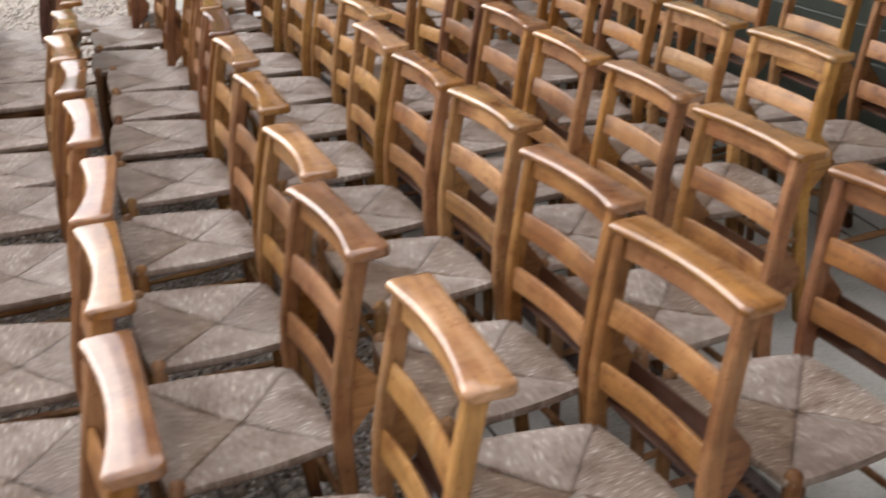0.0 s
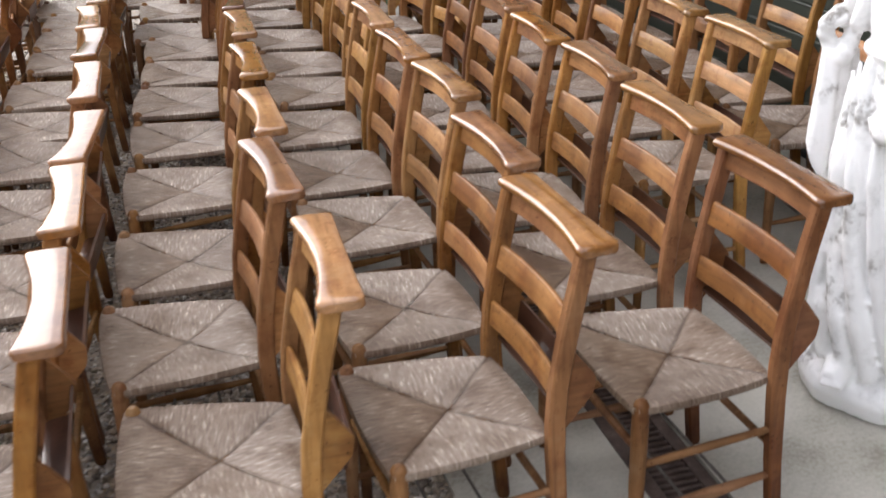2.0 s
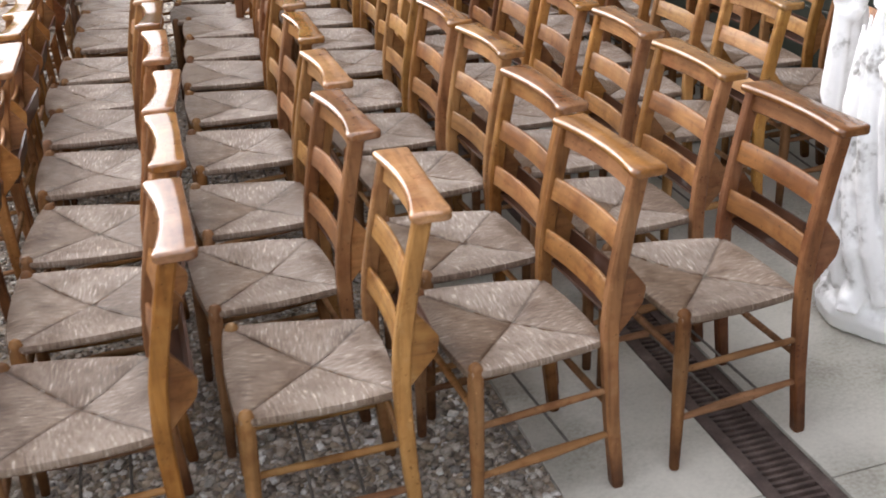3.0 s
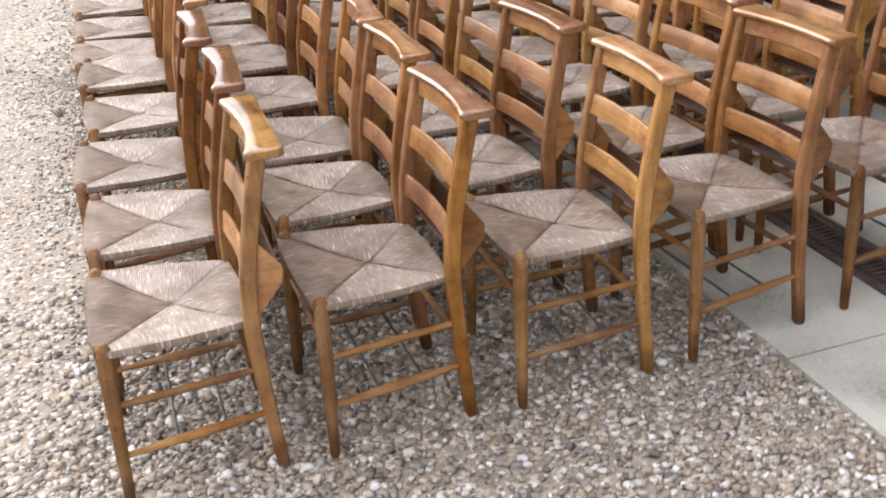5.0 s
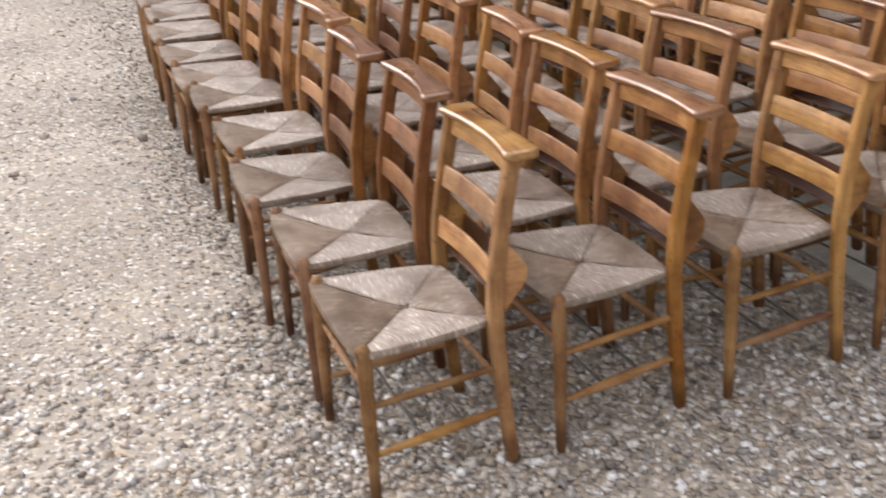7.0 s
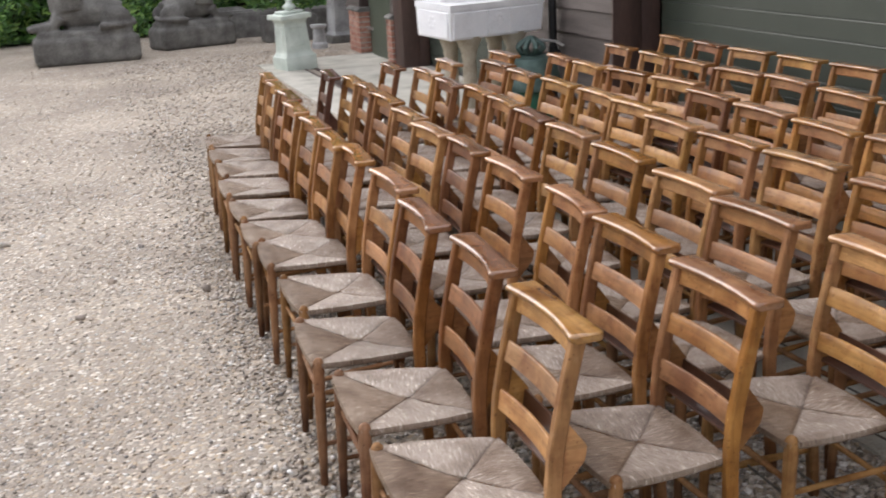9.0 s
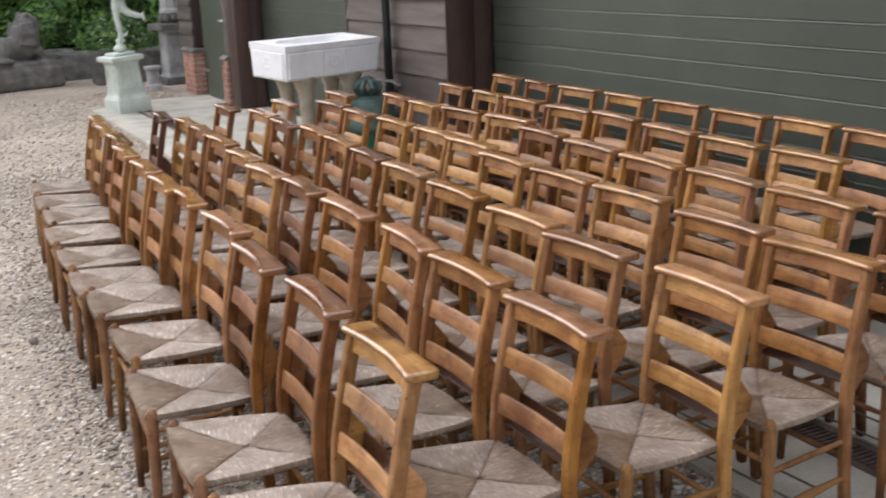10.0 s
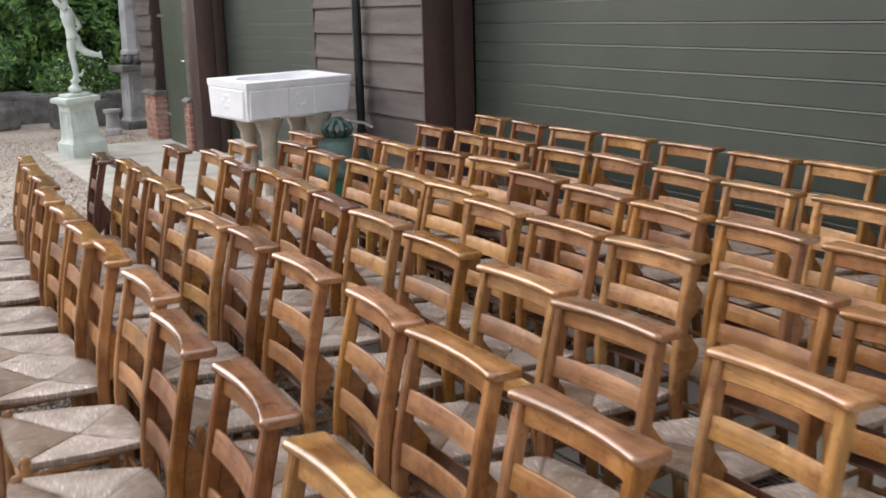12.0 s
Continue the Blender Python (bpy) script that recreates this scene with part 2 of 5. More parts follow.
def gravel_material(name, coord, scale):
    """Mixed flint: pale, tan, grey and brown pebbles, with loose grit between."""
    m, n, l, b = base_material(name, 0.75)
    tones = [(0.0, (0.15, 0.125, 0.105)), (0.10, (0.29, 0.245, 0.205)), (0.26, (0.45, 0.36, 0.262)), (0.40, (0.26, 0.245, 0.235)),
             (0.54, (0.49, 0.41, 0.325)), (0.64, (0.39, 0.365, 0.335)), (0.76, (0.56, 0.495, 0.425)), (0.88, (0.62, 0.57, 0.51)), (0.97, (0.80, 0.79, 0.77))]
    r = ramp(n, tones)
    if coord == "island":
        g = n.new("ShaderNodeNewGeometry")
        l.new(g.outputs["Random Per Island"], r.inputs[0])
        tc = n.new("ShaderNodeTexCoord")
        no = n.new("ShaderNodeTexNoise")
        no.inputs["Scale"].default_value = 140
        l.new(tc.outputs["Object"], no.inputs[0])
        r2 = ramp(n, [(0.3, (0.72, 0.7, 0.68)), (0.7, (1.1, 1.1, 1.1))])
        l.new(no.outputs[0], r2.inputs[0])
        mul = n.new("ShaderNodeMixRGB")
        mul.blend_type, mul.inputs[0].default_value = "MULTIPLY", 1.0
        l.new(r.outputs[0], mul.inputs[1])
        l.new(r2.outputs[0], mul.inputs[2])
        l.new(mul.outputs[0], b.inputs["Base Color"])
        return m
    tc = n.new("ShaderNodeTexCoord")
    v = n.new("ShaderNodeTexVoronoi")
    v.inputs["Scale"].default_value = scale
    l.new(tc.outputs["Object"], v.inputs[0])
    sep = n.new("ShaderNodeSeparateColor")
    l.new(v.outputs["Color"], sep.inputs[0])
    l.new(sep.outputs[0], r.inputs[0])
    big = n.new("ShaderNodeTexNoise")
    big.inputs["Scale"].default_value, big.inputs["Detail"].default_value = 0.7, 5
    l.new(tc.outputs["Object"], big.inputs[0])
    r2 = ramp(n, [(0.35, (0.78, 0.74, 0.68)), (0.65, (1.12, 1.08, 1.0))])
    l.new(big.outputs[0], r2.inputs[0])
    mul = n.new("ShaderNodeMixRGB")
    mul.blend_type, mul.inputs[0].default_value = "MULTIPLY", 1.0
    # trodden sand between the stones
    grit = n.new("ShaderNodeTexNoise")
    grit.inputs["Scale"].default_value, grit.inputs["Detail"].default_value = 260, 3
    l.new(tc.outputs["Object"], grit.inputs[0])
    sand = ramp(n, [(0.3, (0.245, 0.215, 0.185)), (0.5, (0.325, 0.288, 0.25)), (0.72, (0.42, 0.38, 0.335))])
    l.new(grit.outputs[0], sand.inputs[0])
    few = ramp(n, [(0.50, (0, 0, 0)), (0.56, (1, 1, 1))])
    l.new(sep.outputs[1], few.inputs[0])
    both = n.new("ShaderNodeMixRGB")
    l.new(few.outputs[0], both.inputs[0])
    l.new(sand.outputs[0], both.inputs[1])
    l.new(r.outputs[0], both.inputs[2])
    l.new(both.outputs[0], mul.inputs[1])
    l.new(r2.outputs[0], mul.inputs[2])
    l.new(mul.outputs[0], b.inputs["Base Color"])
    inv = n.new("ShaderNodeMath")
    inv.operation, inv.inputs[0].default_value = "SUBTRACT", 1.0
    l.new(v.outputs["Distance"], inv.inputs[1])
    bp = n.new("ShaderNodeBump")
    bp.inputs["Strength"].default_value, bp.inputs["Distance"].default_value = 0.6, 0.008
    l.new(inv.outputs[0], bp.inputs["Height"])
    l.new(bp.outputs[0], b.inputs["Normal"])
    return m


GRAVEL = gravel_material("gravel_ground", "object", 62)
PEBBLE = gravel_material("gravel_pebbles", "island", 0)
CONCRETE = mottled("concrete", [(0.26, (0.27, 0.25, 0.205)), (0.40, (0.405, 0.39, 0.335)), (0.56, (0.505, 0.485, 0.425)), (0.75, (0.58, 0.555, 0.485))], 3.0, 0.8, 0.35, 90, dist=0.004)
IRON = mottled("rusted_iron", [(0.3, (0.06, 0.043, 0.038)), (0.6, (0.125, 0.09, 0.078)), (0.8, (0.20, 0.155, 0.135))], 14, 0.65, 0.4, 120, 0.3, 0.002)
GREEN = mottled("green_door_paint", [(0.3, (0.040, 0.048, 0.036)), (0.6, (0.050, 0.059, 0.044)), (0.8, (0.063, 0.072, 0.056))], 1.4, 0.55, 0.1, 200, dist=0.001)
LEAFGREEN = mottled("green_joinery_paint", [(0.3, (0.05, 0.062, 0.043)), (0.6, (0.066, 0.08, 0.055)), (0.8, (0.08, 0.095, 0.07))], 2, 0.5, 0.1, 150, dist=0.001)
BOARD = mottled("weathered_boarding", [(0.25, (0.045, 0.035, 0.031)), (0.5, (0.088, 0.071, 0.063)), (0.8, (0.145, 0.120, 0.108))], 3.0, 0.75, 0.5, 55, dist=0.003, stretch=(1, 0.25, 4))
POST = mottled("dark_stained_timber", [(0.3, (0.030, 0.017, 0.014)), (0.55, (0.062, 0.034, 0.027)), (0.8, (0.10, 0.058, 0.045))], 4, 0.6, 0.4, 70, dist=0.002, stretch=(1, 1, 0.2))
BLACK = mottled("black_plastic", [(0.3, (0.008, 0.008, 0.009)), (0.8, (0.02, 0.02, 0.022))], 8, 0.35, 0.05, 100)
BRICK = mottled("red_brick", [(0.25, (0.15, 0.07, 0.05)), (0.45, (0.30, 0.135, 0.095)), (0.62, (0.42, 0.24, 0.18)), (0.8, (0.52, 0.38, 0.31))], 11, 0.85, 0.5, 90, dist=0.004)
MORTAR = mottled("mortar", [(0.3, (0.26, 0.24, 0.21)), (0.8, (0.42, 0.40, 0.36))], 20, 0.9, 0.4, 120, dist=0.003)
MARBLE = mottled("white_marble", [(0.28, (0.30, 0.285, 0.265)), (0.39, (0.78, 0.78, 0.775)), (0.50, (0.91, 0.91, 0.91)), (0.8, (0.93, 0.93, 0.93))], 9, 0.55, 0.25, 45, dist=0.004)
FONTSTONE = mottled("white_carved_stone", [(0.25, (0.74, 0.75, 0.77)), (0.5, (0.86, 0.87, 0.89)), (0.8, (0.91, 0.91, 0.92))], 4, 0.5, 0.15, 50, dist=0.003)
PAINTSTONE = mottled("green_white_painted_stone", [(0.25, (0.44, 0.50, 0.45)), (0.6, (0.60, 0.66, 0.60)), (0.8, (0.72, 0.76, 0.71))], 5, 0.6, 0.3, 60, dist=0.004)
GREYSTONE = mottled("grey_weathered_stone", [(0.25, (0.06, 0.055, 0.05)), (0.5, (0.13, 0.125, 0.115)), (0.8, (0.24, 0.235, 0.215))], 4, 0.9, 0.7, 40, dist=0.015)
PALESTONE = mottled("pale_weathered_stone", [(0.25, (0.20, 0.20, 0.20)), (0.5, (0.36, 0.36, 0.355)), (0.8, (0.48, 0.48, 0.47))], 4, 0.85, 0.5, 50, dist=0.006)
SANDSTONE = mottled("sandstone", [(0.25, (0.24, 0.20, 0.145)), (0.5, (0.40, 0.35, 0.27)), (0.8, (0.5, 0.46, 0.38))], 6, 0.85, 0.4, 60, dist=0.005)
BRONZE = mottled("green_bronze", [(0.25, (0.035, 0.060, 0.052)), (0.5, (0.075, 0.12, 0.105)), (0.8, (0.14, 0.19, 0.17))], 8, 0.5, 0.4, 60, 0.4, 0.003)
BRIGHTGREEN = mottled("bright_green_enamel", [(0.3, (0.01, 0.10, 0.055)), (0.8, (0.02, 0.16, 0.09))], 5, 0.35, 0.1, 80)
STEEL = mottled("satin_steel", [(0.3, (0.5, 0.5, 0.5)), (0.8, (0.7, 0.7, 0.7))], 10, 0.3, 0.05, 100, 0.9)
RODMETAL = mottled("dull_rod_metal", [(0.3, (0.08, 0.07, 0.06)), (0.7, (0.16, 0.145, 0.13))], 25, 0.6, 0.2, 120, 0.3, 0.001)
SOIL_AND_HEDGE_SHADE = mottled("dark_soil_and_hedge_shade", [(0.3, (0.02, 0.017, 0.012)), (0.8, (0.06, 0.05, 0.035))], 6, 0.95, 0.8, 50, dist=0.02)


def leaf_material():
    m, n, l, b = base_material("laurel_leaves", 0.42)
    g = n.new("ShaderNodeNewGeometry")
    r = ramp(n, [(0.0, (0.018, 0.055, 0.012)), (0.35, (0.045, 0.12, 0.022)), (0.7, (0.085, 0.20, 0.035)), (1.0, (0.19, 0.31, 0.065))])
    l.new(g.outputs["Random Per Island"], r.inputs[0])
    l.new(r.outputs[0], b.inputs["Base Color"])
    b.inputs["Transmission Weight"].default_value = 0.0
    b.inputs["Subsurface Weight"].default_value = 0.0
    return m


LEAF = leaf_material()

# ---------------------------------------------------------------- mesh helpers


def link(name, bm, material, parent=None, label="", smooth=True):
    me = bpy.data.meshes.new(name)
    bm.normal_update()
    bm.to_mesh(me)
    bm.free()
    for mat in material if isinstance(material, (list, tuple)) else [material]:
        me.materials.append(mat)
    if smooth:
        me.shade_smooth()
        me.set_sharp_from_angle(angle=radians(38))
    ob = new(name, me)
    if parent is not None:
        ob.parent = parent
    if label:
        tagged(ob, label)
    return ob


def part(name, bm, material, parent, label="", smooth=True):
    return link(name, bm, material, parent, label, smooth)


def thing(name, m, label, category, group="", kind=""):
    e = new(name)
    e.empty_display_size = 0.1
    e.matrix_world = m
    return tagged(e, label, category, group, kind)


def add_box(bm, x0, x1, y0, y1, z0, z1, bevel=0.0, seg=2):
    """A box, its edges rounded when bevel is given."""
    r = bmesh.ops.create_cube(bm, size=1.0, matrix=Matrix.Translation(((x0 + x1) / 2, (y0 + y1) / 2, (z0 + z1) / 2)) @ Matrix.Diagonal((x1 - x0, y1 - y0, z1 - z0, 1)))
    if bevel > 0:
        es = list({e for v in r["verts"] for e in v.link_edges})
        bmesh.ops.bevel(bm, geom=es, offset=bevel, segments=seg, profile=0.5, affect="EDGES")
    return bm


def box(*a, **k):
    return add_box(bmesh.new(), *a, **k)


def add_tube(bm, pts, radii, sides=12, flat=(1.0, 1.0), caps=True):
    """A round bar through pts with a radius at each point."""
    pts = [Vector(p) for p in pts]
    rings, up = [], None
    for i, p in enumerate(pts):
        d = (pts[min(i + 1, len(pts) - 1)] - pts[max(i - 1, 0)]).normalized()
        if up is None:
            up = Vector((0, 1, 0)) if abs(d.y) < 0.9 else Vector((1, 0, 0))
        a = (up - d * up.dot(d)).normalized()
        up = a
        b = d.cross(a)
        rings.append([bm.verts.new(p + (a * math.cos(2 * math.pi * k / sides) * flat[0] + b * math.sin(2 * math.pi * k / sides) * flat[1]) * radii[i]) for k in range(sides)])
    for r0, r1 in zip(rings, rings[1:]):
        for k in range(sides):
            bm.faces.new((r0[k], r0[(k + 1) % sides], r1[(k + 1) % sides], r1[k]))
    if caps:
        bm.faces.new(rings[0][::-1])
        bm.faces.new(rings[-1])
    return bm


def tube(*a, **k):
    return add_tube(bmesh.new(), *a, **k)


def add_lathe(bm, profile, sides=24, centre=(0, 0, 0), wave=None):
    """A turned form from (radius, height) pairs."""
    rings = []
    for r, z in profile:
        ring = []
        for k in range(sides):
            a = 2 * math.pi * k / sides
            q = r * (wave(a, z) if wave else 1.0)
            ring.append(bm.verts.new((centre[0] + q * math.cos(a), centre[1] + q * math.sin(a), centre[2] + z)))
        rings.append(ring)
    for r0, r1 in zip(rings, rings[1:]):
        for k in range(sides):
            bm.faces.new((r0[k], r0[(k + 1) % sides], r1[(k + 1) % sides], r1[k]))
    bm.faces.new(rings[0][::-1])
    bm.faces.new(rings[-1])
    return bm


def add_sheet(bm, section, y0, y1):
    """Extrudes a closed (x, z) outline from y0 to y1."""
    a = [bm.verts.new((x, y0, z)) for x, z in section]
    b = [bm.verts.new((x, y1, z)) for x, z in section]
    n = len(section)
    for i in range(n):
        bm.faces.new((a[i], a[(i + 1) % n], b[(i + 1) % n], b[i]))
    bm.faces.new(a[::-1])
    bm.faces.new(b)
    bmesh.ops.recalc_face_normals(bm, faces=bm.faces[:])
    return bm


def add_sweep(bm, section, y_list, offset):
    """Sweeps a closed (x, z) outline along y, moved by offset(y) in x."""
    rings = [[bm.verts.new((x + offset(y), y, z)) for x, z in section] for y in y_list]
    n = len(section)
    for r0, r1 in zip(rings, rings[1:]):
        for i in range(n):
            bm.faces.new((r0[i], r0[(i + 1) % n], r1[(i + 1) % n], r1[i]))
    bm.faces.new(rings[0][::-1])
    bm.faces.new(rings[-1])
    bmesh.ops.recalc_face_normals(bm, faces=bm.faces[:])
    return bm


def steps(a, b, n):
    return [a + (b - a) * i / n for i in range(n + 1)]


def apron_height(x, y):
    """The paving rises from the drain towards the doors."""
    return max(0.0, min(x, DOORS) - 1.9) * 0.038 * max(0.0, min(1.0, (8.5 - y) / 2.5))


# ---------------------------------------------------------------- ground and building
EDGE = 1.428          # where gravel meets paving
DRAIN = (1.90, 2.09)
FRONT, DOORS, DOORS_FAR = 3.10, 3.52, 3.45   # boarded front, and the doors set back in it
FAR_END = 13.65

bm = bmesh.new()
bmesh.ops.create_grid(bm, x_segments=40, y_segments=40, size=1.0)
for v in bm.verts:
    v.co.x, v.co.y = (math.copysign(abs(c) ** 2.4 * 400, c) for c in (v.co.x, v.co.y))
    v.co.z = -0.012
tagged(link("ground", bm, GRAVEL), "tan and grey loose gravel yard ground", "ground", kind="structure")

paving = thing("pavement", pose(0, 0, 0), "pale grey cast concrete apron in large slabs", "pavement", kind="structure")
joints = [-6.0, -2.6, 0.1, 2.7, 5.1, 7.7, 10.3, FAR_END]
for x0, x1 in ((EDGE, DRAIN[0]), (DRAIN[1], DOORS + 0.02)):
    ends = joints[:-1] + [FAR_END + (0.3 if x0 > 2 else 0.0)]
    for y0, y1 in zip(ends, ends[1:]):
        nx = 2 if x0 > 2 else 1
        b = bmesh.new()
        xs, ys = steps(x0 + 0.002, x1 - 0.002, nx * 3), steps(y0 + 0.003, y1 - 0.003, 4)
        grid = [[b.verts.new((x, y, apron_height(x, y) + 0.004)) for x in xs] for y in ys]
        low = [[b.verts.new((x, y, -0.12)) for x in xs] for y in ys]
        for i in range(len(ys) - 1):
            for j in range(len(xs) - 1):
                b.faces.new((grid[i][j], grid[i][j + 1], grid[i + 1][j + 1], grid[i + 1][j]))
        for i in range(len(ys) - 1):
            for j in (0, len(xs) - 1):
                b.faces.new((grid[i][j], grid[i + 1][j], low[i + 1][j], low[i][j]))
        for j in range(len(xs) - 1):
            for i in (0, len(ys) - 1):
                b.faces.new((grid[i][j], low[i][j], low[i][j + 1], grid[i][j + 1]))
        bmesh.ops.recalc_face_normals(b, faces=b.faces[:])
        part("slab", b, CONCRETE, paving, smooth=False)
b = box(EDGE + 0.01, DOORS, -6, FAR_END - 0.01, -0.16, -0.03)
part("joint_bed", b, SOIL_AND_HEDGE_SHADE, paving, smooth=False)

# the slotted drain
drain = thing("drain_channel", pose(0, 0, 0), "rusty cast-iron slotted drain grating set in the concrete", "drain", kind="structure")
for x0, x1 in ((DRAIN[0] + 0.002, DRAIN[0] + 0.040), (DRAIN[1] - 0.040, DRAIN[1] - 0.002)):
    part("rail", box(x0, x1, -6, FAR_END - 0.02, -0.05, 0.006, bevel=0.002, seg=1), IRON, drain)
bar = box(DRAIN[0] + 0.040, DRAIN[1] - 0.040, -0.006, 0.006, -0.03, 0.003, bevel=0.002, seg=1)
first = part("bar", bar, IRON, drain)
for i in range(130):
    y = -0.9 + 0.026 * i
    if i == 0:
        first.location.y = y
        continue
    o = new("bar", first.data)
    o.parent = drain
    o.location.y = y
b = bmesh.new()
for i in range(-330, 362):
    y = -0.9 + 0.026 * (i if i < 0 else 130 + i)
    if y < FAR_END - 0.05:
        add_box(b, DRAIN[0] + 0.040, DRAIN[1] - 0.040, y - 0.006, y + 0.006, -0.03, 0.003)
tagged(part("distant_bars", b, IRON, drain, smooth=False), kind="stuff")
part("trough", box(DRAIN[0] + 0.004, DRAIN[1] - 0.004, -6, FAR_END - 0.03, -0.09, -0.055), SOIL_AND_HEDGE_SHADE, drain, smooth=False)

# unseen height of wall and roof, raised to block sky over the near rows
WALL_TOP = 4.4
D1, D2 = (1.46, 5.99), (8.17, 11.93)       # the two wide doorways
PERSON = (12.57, 14.05)                   # the single door


def boarded(name, y0, y1, z0=-0.05, first=0):
    """A piece of front wall, clad in lapped boards with a solid core."""
    w = thing(name, pose(0, 0, 0), "weathered grey-brown feather-edged boarded wall", "wall", kind="structure")
    part("core", box(FRONT + 0.03, DOORS, y0, y1, z0, WALL_TOP), POST, w, smooth=False)
    z = 0.006 - 0.21
    while z < WALL_TOP:
        t, bo = z + 0.233, max(z, z0)
        if t > z0 + 0.05:
            part("board", add_sheet(bmesh.new(), [(FRONT - 0.012, bo), (FRONT + 0.029, bo), (FRONT + 0.029, t), (FRONT + 0.014, t)], y0 + 0.001, y1 - 0.001), BOARD, w, smooth=False)
        z += 0.21
    return w


boarded("wall_north", D1[1] + 0.03, D2[0] - 0.03)
boarded("wall_south", -7.0, D1[0] - 0.08)
boarded("wall_pier_inner", D2[1] + 0.41, PERSON[0] - 0.02, 0.62)
boarded("wall_pier_outer", PERSON[1] + 0.16, 15.0, 0.62)
part("head", box(FRONT + 0.03, DOORS, D1[0] - 0.08, D1[1] + 0.03, 2.5, WALL_TOP), POST, thing("wall_lintel", pose(0, 0, 0), "dark timber lintel over a wide garage doorway", "wall", kind="structure"), smooth=False)
part("head", box(FRONT + 0.03, DOORS, D2[0] - 0.03, PERSON[1] + 0.16, 2.5, WALL_TOP), POST, thing("wall_lintel_far", pose(0, 0, 0), "dark timber lintel over doorways", "wall", kind="structure"), smooth=False)
back = thing("wall_back", pose(0, 0, 0), "plain rear wall of the garage building", "wall", kind="structure")
part("core", box(DOORS + 0.15, DOORS + 4.0, -7.0, 15.0, -0.1, WALL_TOP), POST, back, smooth=False)
roof = thing("roof", pose(0, 0, 0), "plain dark roof over the garages, out of view", "roof", kind="structure")
part("slope", add_sheet(bmesh.new(), [(FRONT - 0.35, WALL_TOP - 0.1), (FRONT - 0.35, WALL_TOP + 0.02), (5.4, WALL_TOP + 1.6), (7.6, WALL_TOP + 0.5), (7.6, WALL_TOP + 0.38), (5.4, WALL_TOP + 1.45)], -7.2, 15.2), POST, roof, smooth=False)


def post(name, x0, x1, y0, y1, label):
    o = link(name, box(x0, x1, y0, y1, -0.05, 2.5, bevel=0.006), POST)
    return tagged(o, label, "post", kind="structure")


# lining boards of the reveals, and the posts at their outer corners
post("trim_reveal", FRONT - 0.015, FRONT + 0.235, D1[1], D1[1] + 0.03, "dark brown stained timber lining of the doorway")
post("trim_reveal_inner", FRONT + 0.24, DOORS - 0.012, D1[1] + 0.004, D1[1] + 0.03, "dark brown stained timber lining of the doorway")
post("trim_corner", FRONT - 0.015, FRONT + 0.03, D1[0] - 0.038, D1[0] - 0.002, "weathered timber corner board beside the doorway")
post("trim_reveal_far", FRONT - 0.02, FRONT + 0.2, D2[1], D2[1] + 0.40, "dark brown stained timber post")
post("trim_reveal_far_inner", FRONT + 0.205, DOORS_FAR - 0.012, D2[1] + 0.004, D2[1] + 0.39, "dark brown stained timber lining of the doorway")
post("trim_near_jamb", FRONT - 0.008, DOORS_FAR - 0.01, D2[0] - 0.028, D2[0], "dark brown stained timber lining of the doorway")


PITCH = 0.1375


def sectional_door(name, y0, y1, label, z0, DOORS, lip):
    """A wide sectional door: ribs of equal height with a fine raised lip between."""
    d = thing(name, pose(0, 0, 0), label, "garage door", kind="structure")
    z = z0 - PITCH * 11
    while z < 2.48:
        lo, hi = max(z, 0.0), min(z + PITCH, 2.5)
        if hi > 0.03:
            prof = [(DOORS + 0.04, lo), (DOORS, lo + 0.004), (DOORS - 0.001, hi - 0.012), (DOORS - lip, hi - 0.008), (DOORS - 0.002, hi), (DOORS + 0.04, hi)]
            part("panel", add_sheet(bmesh.new(), prof, y0, y1), GREEN, d, smooth=False)
        z += PITCH
    part("weather_seal", box(DOORS - 0.012, DOORS + 0.03, y0, y1, apron_height(DOORS, y0) - 0.04, 0.03 + apron_height(DOORS, y0), bevel=0.004), BLACK, d)
    return d


sectional_door("door_1", D1[0] - 0.05, D1[1] - 0.001, "closed dark green ribbed sectional garage door", 1.405, DOORS, 0.0055)
sectional_door("door_2", D2[0] + 0.001, D2[1] + 0.003, "closed grey-green ribbed sectional garage door", 1.405, DOORS_FAR, 0.004)

d3 = thing("door_3", pose(0, 0, 0), "closed dark green boarded side door", "door", kind="structure")
for i in range(9):
    y = PERSON[0] + 0.02 + i * 0.132
    part("plank", box(FRONT + 0.06, FRONT + 0.10, y, y + 0.129, 0.0, 2.2, bevel=0.004, seg=1), LEAFGREEN, d3)
h = part("door_handle", tube([(FRONT + 0.05, PERSON[0] + 0.06, 1.1), (FRONT + 0.005, PERSON[0] + 0.06, 1.1), (FRONT + 0.0, PERSON[0] + 0.08, 1.1), (FRONT + 0.0, PERSON[0] + 0.19, 1.1)], [0.012, 0.012, 0.012, 0.009], 10), STEEL, d3, "white-metal lever handle")
for i in range(2):
    part("hinge", box(FRONT + 0.052, FRONT + 0.06, PERSON[1] - 0.35, PERSON[1] - 0.02, 0.35 + i * 1.3, 0.39 + i * 1.3), STEEL, d3)
part("back_board", box(FRONT + 0.11, FRONT + 0.14, PERSON[0] - 0.02, PERSON[1] + 0.02, 0.0, 2.5), LEAFGREEN, d3, smooth=False)


